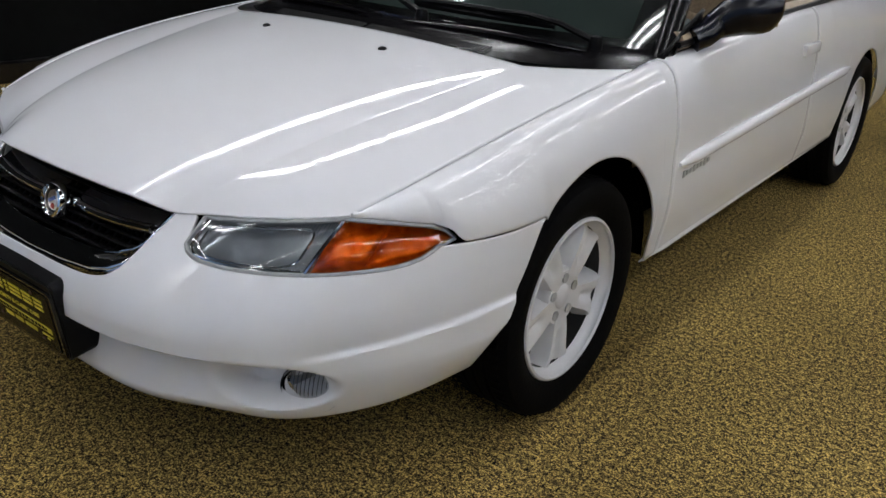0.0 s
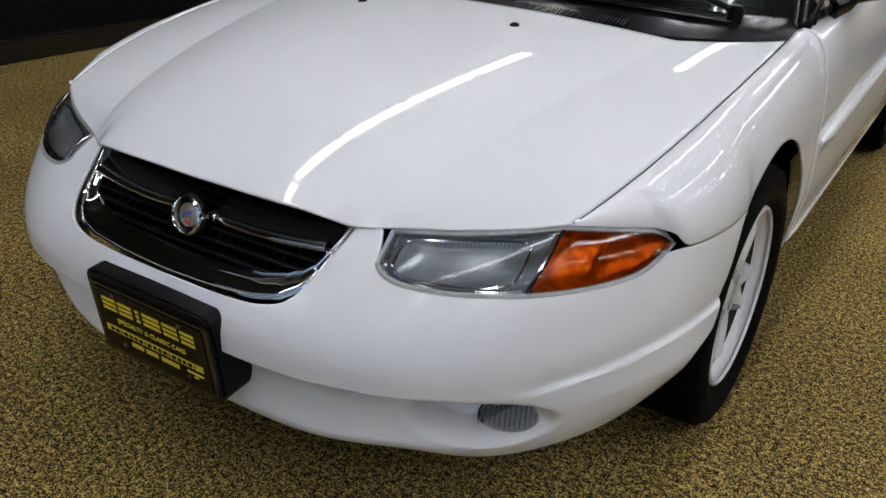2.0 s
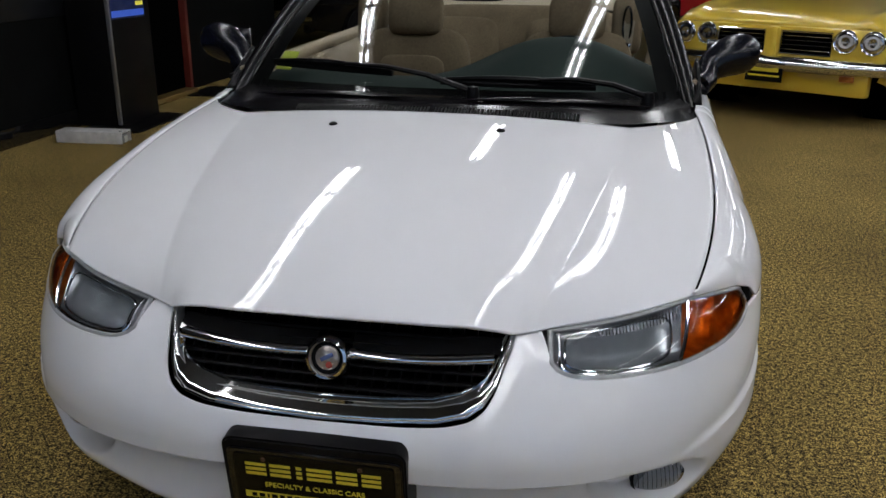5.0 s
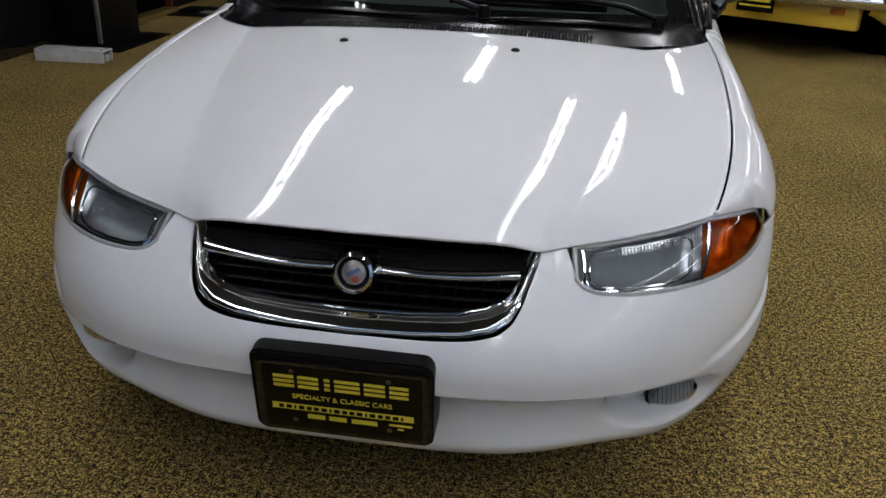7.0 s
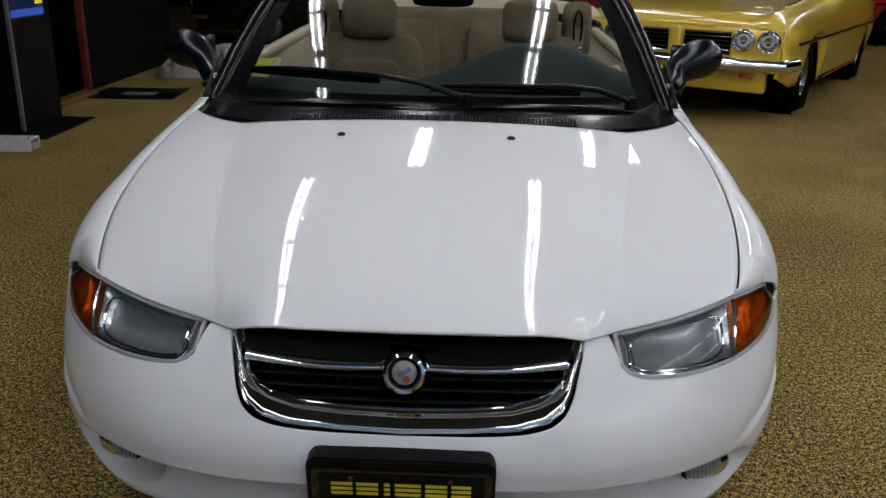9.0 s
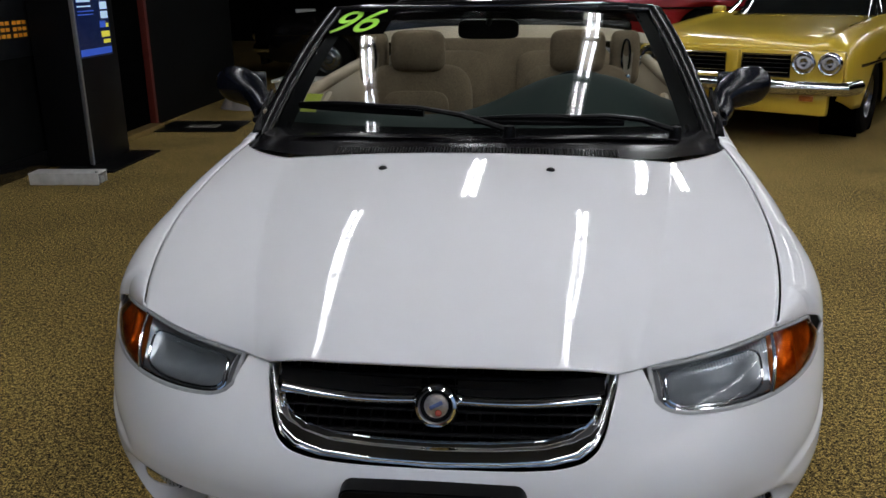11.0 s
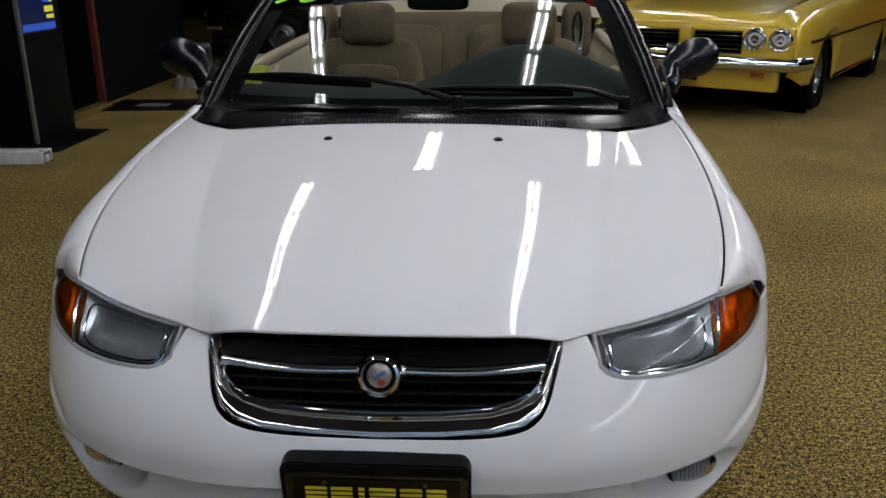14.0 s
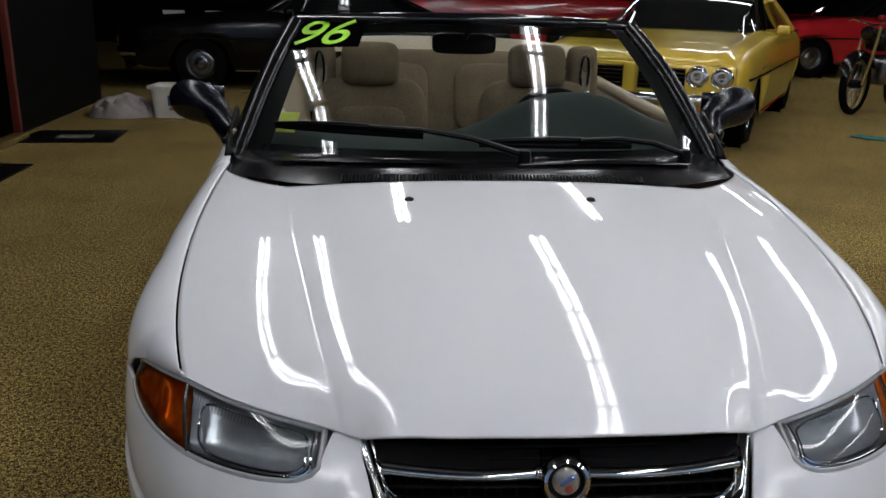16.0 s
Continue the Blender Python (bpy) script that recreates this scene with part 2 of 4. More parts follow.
    dx, dy = W * s2 ** (2 / PW) - x, A * (1 - c2) - y
    n = math.hypot(dx, dy)
    return x, y, dy / n, -dx / n


ARCH_Y, ARCH_Z, ARCH_R = 1.045, 0.31, 0.378
REAR_Y = 3.70


def arch(y, cy=ARCH_Y, r=ARCH_R):
    return ARCH_Z + math.sqrt(max(r * r - (y - cy) ** 2, 0))


# upper edge of the bumper: under the grille, up to the bonnet, round the headlamp, along the wing
EDGE = [(0, 0.496), (0.12, 0.498), (0.22, 0.503), (0.276, 0.513), (0.304, 0.529), (0.320, 0.551), (0.334, 0.587), (0.344, 0.613), (0.352, 0.636), (0.404, 0.638), (0.409, 0.616), (0.416, 0.600), (0.426, 0.588),
        (0.442, 0.580), (0.47, 0.574), (0.56, 0.570), (0.66, 0.571), (0.74, 0.575), (0.775, 0.580), (0.795, 0.589), (0.806, 0.600), (0.812, 0.611), (0.828, 0.611), (0.866, 0.607)]
LEAN_BACK = [(0, 0.155), (0.2, 0.155), (0.41, 0.152), (0.55, 0.118), (0.66, 0.086), (0.80, 0.052), (0.87, 0.020), (0.884, 0.014)]


def lean(x, z):
    t = max(0, (z - 0.43) / 0.20)
    return curve(x, LEAN_BACK) * (t ** 1.75 if t < 1 else 1 + 1.7 * (t - 1))


def outward(x, z):
    """The outline's x whose leaning face passes x at height z."""
    p = x
    for _ in range(40):
        nx = nose(math.asin(min(1, max(p, 1e-3) / W) ** (PW / 2)))[2]
        p = 0.5 * p + 0.5 * min(W, x + lean(p, z) * nx)
    return p


TOP = [(outward(x, z) if x > 0 else 0.0, z) for x, z in EDGE]


def bump_top(x):
    return curve(x, TOP)


def bumper_shell(th, v):
    x, y, nx, ny = nose(max(th, 1e-4))
    top = bump_top(x)
    low = curve(x, [(0, 0.213), (0.3, 0.219), (0.5, 0.234), (0.66, 0.240), (0.80, 0.257), (0.886, 0.29)])
    if y > 0.55:
        low = max(low, curve(y, [(0.55, 0.255), (0.612, 0.300), (0.655, 0.364), (0.680, 0.433), (0.712, 0.500), (0.750, 0.560), (0.790, 0.604), (0.80, 0.606)]))
    # the upper two thirds of the rows serve the face above the valance edge, the rest the spoiler below it
    edge = min(max(0.395 + 0.05 * max(0, (x - 0.55) / 0.3), low), top)
    z = low + (edge - low) * v / 0.45 if v < 0.45 else edge + (top - edge) * ((v - 0.45) / 0.55) ** 0.9
    # face: leans back towards the bonnet
    d = lean(x, z)
    # spoiler: tucked in under the valance edge, out again at the lip
    if z < 0.40:
        mid = 1 / (1 + math.exp((x - 0.60) / 0.035))
        side = 1 - mid
        q = min(1, (0.40 - z) / 0.035)
        q = q * q * (3 - 2 * q)
        lipz = (z - low) / max(0.40 - low, 0.02)
        dmid = 0.088 * q * (0.55 + 0.45 * lipz) + 0.03 * max(0, 1 - lipz / 0.22) ** 2
        dside = 0.045 * max(0, 1 - lipz * 1.2) ** 1.6
        d += mid * dmid + side * dside
    # pocket for the fog lamp, open towards the middle under a brow
    fx, fz = (x - 0.645) / (0.115 if x < 0.645 else 0.085), (z - 0.330) / 0.050
    r = math.sqrt(fx * fx + fz * fz)
    k = smooth01((1.18 - r) / (0.48 - 0.26 * smooth01(fz)))
    d += k * (0.082 - 0.062 * smooth01((0.60 - x) / 0.09))
    # flank crease that rises from the pocket to the wheel arch
    if x > 0.66:
        zc = 0.400 + 0.046 * ((x - 0.66) / 0.22) ** 1.3
        up = z - zc
        d += 0.014 * smooth01((x - 0.66) / 0.08) * (math.exp(-up / 0.035) * (1 - math.exp(-up / 0.007)) if up > 0 else 0)
    return x - d * nx, y - d * ny + 0.018 * math.exp(-((x / 0.3) ** 2)), z


NTH = 150
TH_END = math.pi / 2 + 0.05
ths = sorted({TH_END * i / NTH for i in range(NTH + 1)} | {math.asin(min(1, p[0] / W) ** (PW / 2)) for p in TOP[4:]} | {math.asin(min(1, (0.6 * a[0] + 0.4 * b[0]) / W) ** (PW / 2)) for a, b in zip(TOP[4:], TOP[5:])})
full = [-t for t in ths[::-1]][:-1] + ths


def bumper_point(u, v):
    p = bumper_shell(abs(u), v)
    return (p[0] if u >= 0 else -p[0], p[1], p[2])



# bonnet: gap line along its sides, notched front edge, raised middle
GAPX = [(0.357, 0.682), (0.48, 0.717), (0.62, 0.741), (0.80, 0.758), (1.0, 0.767), (1.2, 0.769), (1.45, 0.762)]
GAPZ = [(0.357, 0.675), (0.48, 0.716), (0.62, 0.750), (0.80, 0.785), (1.0, 0.815), (1.2, 0.840), (1.45, 0.862)]
FRONT = [(0, 0.128), (0.2, 0.134), (0.29, 0.147), (0.326, 0.165), (0.351, 0.184), (0.375, 0.197), (0.41, 0.216), (0.52, 0.262), (0.60, 0.303), (0.682, 0.357)]
MIDZ = [(0.10, 0.652), (0.15, 0.688), (0.21, 0.714), (0.30, 0.745), (0.45, 0.786), (0.62, 0.822), (0.80, 0.851), (1.0, 0.876), (1.25, 0.897), (1.45, 0.905)]


def smooth01(t):
    t = min(1, max(0, t))
    return t * t * (3 - 2 * t)


def fitted(table, degree):
    c = np.polyfit([p[0] for p in table], [p[1] for p in table], degree)
    c = [float(k) for k in c]

    def value(y):
        total = 0.0
        for k in c:
            total = total * y + k
        return total
    return value


mid_line = fitted(MIDZ[1:], 4)
gap_height = fitted(GAPZ, 3)
gap_width = fitted(GAPX, 4)
EDGEZ = [(0, 0.666), (0.24, 0.665), (0.29, 0.660), (0.325, 0.648), (0.351, 0.637), (0.41, 0.641), (0.55, 0.655), (0.682, 0.675)]


CREASE = [(0.184, 0.374), (0.22, 0.386), (0.27, 0.402), (0.34, 0.421), (0.45, 0.448), (0.58, 0.475), (0.70, 0.498), (0.84, 0.524), (1.1, 0.565)]


def crease_line(y):
    return curve(y, CREASE)


def bonnet_base(x, y):
    xg, zg = gap_width(y), gap_height(y)
    cr = crease_line(y)
    r = min(1.0, x / xg)
    dome = 0.0205 * smooth01((1.25 - y) / 0.55)
    zm = mid_line(y) - dome
    z = zm + (zg - zm) * r ** 2.3
    if x > cr:
        # outside the crease the sheet runs flatter at first and falls towards the gap
        zc, q = zm + (zg - zm) * (cr / xg) ** 2.3, min(1.0, (x - cr) / (xg - cr))
        z = zc + (zg - zc) * (0.25 * q + 0.75 * q ** 2.2)
    # the raised middle meets the outer part in a crease that fades towards the windscreen
    return z + (dome * (1 - (x / cr) ** 3.5) if x < cr else 0.0)


def bonnet_z(x, y):
    x = abs(x)
    y0 = curve(x, FRONT)
    back = max(0, y - y0)
    short = bonnet_base(x, y0) - curve(x, EDGEZ)
    reach = 0.06 - 0.030 * math.exp(-((x - 0.37) / 0.08) ** 2)
    return bonnet_base(x, y) - short * math.exp(-back / reach)


def bonnet_rear(x):
    return 1.098 + 0.262 * (abs(x) / 0.77) ** 3.2


def bonnet_point(u, v):
    """u across from -1 to 1, the crease at half way; v from the front edge to the rear."""
    a, w = abs(u), v ** 1.25

    def across(y):
        cr, xg = crease_line(y), gap_width(y)
        return cr * a / 0.5 if a < 0.5 else cr + (xg - cr) * (a - 0.5) / 0.5

    y0 = curve(0.68 * a, FRONT)
    for _ in range(6):
        y0 = 0.5 * y0 + 0.5 * curve(across(y0), FRONT)
    y = y0 + (bonnet_rear(0.77 * a) - y0) * w
    x = across(y)
    return math.copysign(x, u), y, bonnet_z(x, y)


us = sorted({-1 + 2 * i / 110 for i in range(111)} | {s * k for s in (-1, 1) for k in (0.46, 0.475, 0.485, 0.492, 0.5, 0.508, 0.52)})
# flanks: front wing, door, rear quarter
SIDEX = [(0.357, 0.684), (0.44, 0.752), (0.524, 0.806), (0.60, 0.838), (0.70, 0.857), (0.80, 0.867), (1.0, 0.876), (1.5, 0.874), (2.5, 0.876), (3.6, 0.880), (4.4, 0.86), (4.75, 0.80), (4.9, 0.70)]
LOWZ = [(0.357, 0.673), (0.44, 0.660), (0.495, 0.649), (0.513, 0.641), (0.526, 0.624), (0.538, 0.6150), (0.56, 0.6135), (0.62, 0.6125), (0.80, 0.609)]


@functools.lru_cache(None)
def bumper_edge(y):
    """Half width of the bumper's upper edge at y."""
    lo, hi = 0.8, TH_END
    for _ in range(24):
        m = (lo + hi) / 2
        lo, hi = (m, hi) if bumper_shell(m, 1.0)[1] < y else (lo, m)
    return bumper_shell(lo, 1.0)[0]


def flank(y, q, low):
    """A point of the body side: q from 0 at the top edge to 1 at the lower edge low."""
    xs = curve(y, SIDEX)
    if 0.50 < y < 0.86:
        k = smooth01((y - 0.47) / 0.07) * (1 - smooth01((y - 0.78) / 0.08))
        xs += (bumper_edge(min(y, 0.785)) - xs) * k
    if y < 1.45:
        xg, zg = gap_width(y) + 0.005, gap_height(y)
    else:
        xg, zg = lerp(y, [(1.45, 0.770), (1.7, 0.80), (3.0, 0.80), (4.9, 0.66)]), lerp(y, [(1.45, 0.865), (1.8, 0.893), (2.6, 0.925), (3.2, 0.93), (4.9, 0.90)])
    shoulder = min(curve(y, LOWZ) if y < 0.8 else 0.609, zg - 0.001)
    # run from the top edge over the shoulder (1) down the side (2), as far as the lower edge
    end = math.acos(min(1, max(0, (low - shoulder) / (zg - shoulder)))) / (math.pi / 2) if low > shoulder else 1 + (shoulder - low) / 0.313
    t = q * end
    if t <= 1:
        a = t * math.pi / 2
        p = lerp(y, [(0.36, 1.0), (0.8, 0.92), (1.5, 0.80)])
        return Vector((xg + (xs - xg) * math.sin(a) ** p, y, shoulder + (zg - shoulder) * math.cos(a)))
    t -= 1
    return Vector((xs - 0.004 * t + 0.008 * math.sin(math.pi * min(1, t * 1.2)) - 0.03 * max(0, t - 0.55) ** 1.5, y, shoulder - 0.313 * t))


def side_low(y):
    if y < 0.80:
        return curve(y, LOWZ)
    if y < 1.42:
        return arch(y)
    if abs(y - REAR_Y) < 0.37:
        return arch(y, REAR_Y, 0.37)
    return lerp(y, [(1.42, 0.296), (3.3, 0.318), (4.1, 0.32), (4.9, 0.36)])


def facing(bm, way):
    """Turns a sheet so that its outside looks along way."""
    bm.normal_update()
    if sum((f.normal * f.calc_area()).dot(Vector(way)) for f in bm.faces) < 0:
        bmesh.ops.reverse_faces(bm, faces=bm.faces)
    return bm


def panel(name, y0, y1, n, sign):
    f = lambda u, v: (lambda p: (sign * p.x, p.y, p.z))(flank(y0 + (y1 - y0) * u, v, side_low(y0 + (y1 - y0) * u)))
    return thick(part(name, facing(grid(f, n, 40), (sign, 0, 0.3)), WHITE, car), 0.006)


bumper = thick(part("bumper", facing(grid(bumper_point, 0, 96, us=full), (0, -1, 0)), FASCIA, car), 0.008)
hood = thick(part("hood", facing(grid(bonnet_point, 0, 90, us=us), (0, 0, 1)), WHITE, car), 0.006)
for sign in (1, -1):
    panel("front_wing", 0.3575, 1.488, 150, sign)
    panel("door", 1.494, 2.80, 60, sign)
    panel("rear_quarter", 2.806, 4.9, 120, sign)


# wheels
def tyre_bm():
    prof = [(0.222, -0.085), (0.245, -0.098), (0.285, -0.104), (0.308, -0.095), (0.318, -0.075)]
    pts = prof + [(0.321, -0.04), (0.314, -0.038), (0.314, -0.032), (0.3215, -0.03), (0.322, -0.004), (0.314, -0.003), (0.314, 0.003), (0.322, 0.004), (0.3215, 0.03), (0.314, 0.032), (0.314, 0.038), (0.321, 0.04)]
    pts += [(r, -h) for r, h in prof[::-1]]
    bm = lathe(pts, 72)
    for k in range(72):
        a = math.tau * k / 72
        for s in (1, -1):
            box(0.003, 0.010, 0.030, bm=bm, m=Matrix.Rotation(a, 4, "Z") @ Matrix.Translation((0.3205, 0, s * 0.060)))
    return bm


def rim_face():
    """Outer lip of the alloy rim."""
    bm = bmesh.new()
    lathe([(0.210, 0.085), (0.213, 0.092), (0.219, 0.090), (0.222, 0.084), (0.208, 0.078), (0.199, 0.066), (0.195, 0.056)], 60, bm)
    return bm


def spoke(k):
    """One broad twin-ribbed spoke between hub and rim."""
    bm = bmesh.new()
    a = math.tau * k / 5 + math.pi / 2
    m = Matrix.Rotation(a, 4, "Z")
    nu, nv = 14, 16
    rows = []
    for i in range(nu + 1):
        r = 0.055 + (0.200 - 0.055) * i / nu
        w = curve(r, [(0.05, 0.034), (0.09, 0.044), (0.13, 0.051), (0.17, 0.062), (0.19, 0.078), (0.21, 0.105)])
        row = []
        for j in range(nv + 1):
            s = -1 + 2 * j / nv
            h = 0.060 + 0.004 * math.sin(math.pi * (r - 0.05) / 0.16) - 0.05 * max(0, abs(s) - 0.82) / 0.18 - 0.014 * math.exp(-(s / 0.28) ** 2) * smooth01((r - 0.085) / 0.03)
            row.append(bm.verts.new(m @ Vector((r, s * w, h))))
        rows.append(row)
    for p, q in zip(rows, rows[1:]):
        for j in range(nv):
            bm.faces.new((p[j], q[j], q[j + 1], p[j + 1]))
    return bm


def nut_holes(k):
    bm = bmesh.new()
    a = math.tau * (k + 0.5) / 5 + math.pi / 2
    lathe([(0.0, 0.0610), (0.0125, 0.0612), (0.0135, 0.0618), (0.0135, 0.058)], 14, bm, Matrix.Translation((0.054 * math.cos(a), 0.054 * math.sin(a), 0.0008)))
    return bm


RIMSHADE = mat("rim_shade", (0.008, 0.008, 0.008), 0.6, grain=0.2, scale=30)
NUTGREY = mat("nut_grey", (0.58, 0.59, 0.61), 0.45, metal=0.3, grain=0.2, scale=60)


def wheel(at, sign, parent, rimmat=WHEELWHITE, spin=0.0):
    hub = part("wheel", rim_face(), rimmat, parent, "white five-spoke alloy wheel")
    # shade behind the spokes is put into the barrel's near-black colour
    part("barrel", lathe([(0.1952, 0.056), (0.192, -0.07), (0.21, -0.085)], 48), RIMSHADE, hub, "wheel barrel coloured near-black for its shade")
    part("tyre", tyre_bm(), RUBBER, hub, "black road tyre")
    part("hub_cap", lathe([(0.0, 0.062), (0.028, 0.061), (0.034, 0.056), (0.075, 0.060), (0.082, 0.050), (0.080, 0.0)], 40), rimmat, hub)
    for k in range(5):
        part("spoke", spoke(k), rimmat, hub)
        part("wheel_nut", nut_holes(k), NUTGREY, hub)
    part("brake_disc", lathe([(0.0, -0.02), (0.15, -0.02), (0.15, -0.04), (0.0, -0.04)], 40), mat("brake_steel", (0.012, 0.011, 0.010), 0.6, grain=0.3), hub)
    hub.matrix_basis = pose(*at, 0, 90 * sign, 0) @ pose(0, 0, 0, 0, 0, spin)
    return hub


for y in (0.995, REAR_Y):
    wheel((0.775, y, 0.322), 1, car, spin=-18 if y < 2 else 40)
    wheel((-0.775, y, 0.322), -1, car, spin=30)

# their shade is put into the colour
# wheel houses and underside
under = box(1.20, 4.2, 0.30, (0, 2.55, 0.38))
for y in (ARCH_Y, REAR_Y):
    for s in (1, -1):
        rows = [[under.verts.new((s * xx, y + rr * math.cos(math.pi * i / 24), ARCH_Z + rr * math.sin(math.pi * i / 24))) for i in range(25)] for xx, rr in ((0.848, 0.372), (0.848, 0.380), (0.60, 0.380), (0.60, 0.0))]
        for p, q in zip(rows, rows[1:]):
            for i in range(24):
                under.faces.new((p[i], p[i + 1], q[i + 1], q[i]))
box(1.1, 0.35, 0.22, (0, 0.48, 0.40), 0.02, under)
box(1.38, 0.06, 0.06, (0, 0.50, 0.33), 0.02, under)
part("underbody", under, DARK, car, "underside and wheel housings coloured near-black for their shade")


# ---- lamps in the nose ----
def on_bumper(x, v=1.0):
    th = math.asin(min(1, x / W) ** (PW / 2))
    return Vector(bumper_shell(th, v))


def lamp_edge(x, up):
    """Lower or upper edge of the headlamp opening."""
    if not up:
        return on_bumper(outward(x, curve(x, EDGE)))
    if x < 0.684:
        return Vector((x, curve(x, FRONT), curve(x, EDGEZ) - 0.006))
    y = curve(x, [(0.684, 0.357), (0.752, 0.44), (0.806, 0.524), (0.812, 0.534)])
    return Vector((x, y, curve(y, LOWZ) - 0.004))


def lamp_point(x, v, depth, bulge=0.012):
    a, b = lamp_edge(x, False), lamp_edge(x - 0.008 * max(0, 1 - (x - 0.420) / 0.2), True)
    n = Vector((0.55, -1.0, 0.35)).normalized()
    return a.lerp(b, v) + n * (bulge * 4 * v * (1 - v) - depth)


LAMPGREY = mat("lamp_grey", (0.36, 0.37, 0.38), 0.4, metal=0.2, grain=0.2, scale=40, tint=(0.27, 0.28, 0.29))
AMBERBACK = mat("amber_moulding", (0.70, 0.27, 0.05), 0.28, metal=0.45, grain=0.5, scale=38, tint=(0.36, 0.11, 0.018))
SILVER = mat("lamp_silver", (0.50, 0.52, 0.54), 0.22, metal=0.55, grain=0.2, scale=50, tint=(0.38, 0.40, 0.42))
GASKET = mat("lamp_gasket", (0.40, 0.41, 0.42), 0.35, grain=0.2, scale=60)


def headlamp(sign):
    lamp = part("headlamp", facing(grid(lambda u, v: (lambda p: (sign * p.x, p.y, p.z))(lamp_point(0.420 + 0.391 * u, 0.02 + 0.96 * v, 0.050, 0.0)), 30, 8), (sign * 0.5, -1, 0.3)), LAMPGREY, car, "clear headlamp with amber corner light")
    part("lens", facing(grid(lambda u, v: (lambda p: (sign * p.x, p.y, p.z))(lamp_point(0.425 + 0.240 * u - 0.014 * (0.5 - v) * u, 0.06 + 0.90 * v, 0.004)), 24, 10), (sign * 0.5, -1, 0.3)), LENS, lamp, "clear ribbed plastic lens")
    part("amber_lens", facing(grid(lambda u, v: (lambda p: (sign * p.x, p.y, p.z))(lamp_point(0.668 + 0.1420 * u - 0.014 * (0.5 - v) * (1 - u), 0.06 + 0.90 * v, 0.004)), 16, 10), (sign * 0.5, -1, 0.3)), AMBER, lamp, "amber turn signal lens")
    # rim round the opening
    ring = [lamp_point(0.420 + 0.391 * i / 30, 0.02, 0.004) for i in range(31)] + [lamp_point(0.811 - 0.391 * i / 30, 0.985, 0.004) for i in range(31)]
    part("gasket", sweep([(sign * p.x, p.y, p.z) for p in ring + ring[:2]], 0.0055, n=6), GASKET, lamp)
    ring = [lamp_point(0.433, 0.90 - 0.10 * k, 0.006) for k in range(7)] + [lamp_point(0.437, 0.17, 0.006), lamp_point(0.443, 0.11, 0.006)] + [lamp_point(0.452 + 0.202 * i / 20, 0.085, 0.006) for i in range(21)]
    part("bright_edge", sweep([(sign * p.x, p.y, p.z) for p in ring], 0.0035, n=6), MIRROR, lamp, "bright lower edge")
    # reflector bowls with a bright cup behind each lens
    def bowl(x0, x1, deep, material, nm):
        f = lambda u, v: (lambda p: (sign * p.x, p.y, p.z))(lamp_point(x0 + (x1 - x0) * u, 0.045 + 0.90 * v, 0.010 + deep * (1 - (2 * u - 1) ** 4) * (1 - (2 * v - 1) ** 4), 0.0))
        part(nm, facing(grid(f, 16, 10), (sign * 0.5, -1, 0.3)), material, lamp)
    bowl(0.428, 0.6655, 0.034, SILVER, "reflector")
    bowl(0.667, 0.738, 0.022, AMBERBACK, "corner_reflector")
    bowl(0.735, 0.808, 0.012, AMBERBACK, "corner_reflector")
    bar = [lamp_point(0.667 - 0.007 + 0.014 * v, 0.06 + 0.9 * v, 0.004) for v in (0, 0.25, 0.5, 0.75, 1.0)]
    part("divider", sweep([(sign * p.x, p.y, p.z) for p in bar], 0.004, n=6), MIRROR, lamp)
    loop = [lamp_point(0.543 + 0.098 * math.copysign(abs(math.cos(a)) ** 0.4, math.cos(a)), 0.49 + 0.36 * math.copysign(abs(math.sin(a)) ** 0.4, math.sin(a)), 0.012) for a in [math.tau * k / 48 for k in range(49)]]
    part("reflector_rim", sweep([(sign * p.x, p.y, p.z) for p in loop], 0.0028, n=6), MIRROR, lamp, "bright reflector rim")
    # fine vertical flutes moulded into the top of the lens
    flutes = bmesh.new()
    for k in range(26):
        x = 0.50 + 0.0062 * k
        sweep([(lambda p: (sign * p.x, p.y, p.z))(lamp_point(x, v, 0.0055)) for v in (0.74, 0.82, 0.92)], 0.0011, flutes, n=4)
    tagged(part("flutes", flutes, LENS, lamp), kind="stuff")
    return lamp


FOGLENS = clear("fog_lens", (0.60, 0.61, 0.62), 0.12, 1.45)


def fog_lamp(sign):
    m = Matrix.Translation((sign * 0.653, 0.276, 0.302)) @ pose(0, 0, 0, 90 - 14, 0, sign * 22) @ Matrix.Diagonal((1.12, 0.82, 1.0, 1))
    lamp = part("fog_lamp", lathe([(0.060, 0.006), (0.063, -0.004), (0.055, -0.03), (0.0, -0.05)], 32, m=m), BLACK, car, "small oval fog lamp")
    part("lens", lathe([(0.0, 0.017), (0.02, 0.016), (0.042, 0.010), (0.058, 0.0)], 32, m=m), FOGLENS, lamp, "clear fluted lens")
    part("reflector", lathe([(0.056, -0.002), (0.045, -0.012), (0.02, -0.022), (0.0, -0.024)], 32, m=m), LAMPGREY, lamp)
    rib = bmesh.new()
    for k in range(-6, 7):
        x = k * 0.0082
        h = math.sqrt(max(0, 0.054 ** 2 - x * x))
        sweep([m @ Vector((x, t * h, 0.0135 * (1 - (x * x + t * t * h * h) / 0.0034))) for t in (-1, -0.5, 0, 0.5, 1)], 0.0009, rib, n=4)
    tagged(part("flutes", rib, FOGLENS, lamp), kind="stuff")


for sign in (1, -1):
    headlamp(sign)
    fog_lamp(sign)


# ---- grille ----
def moved_ball(at, r):
    bm = bmesh.new()
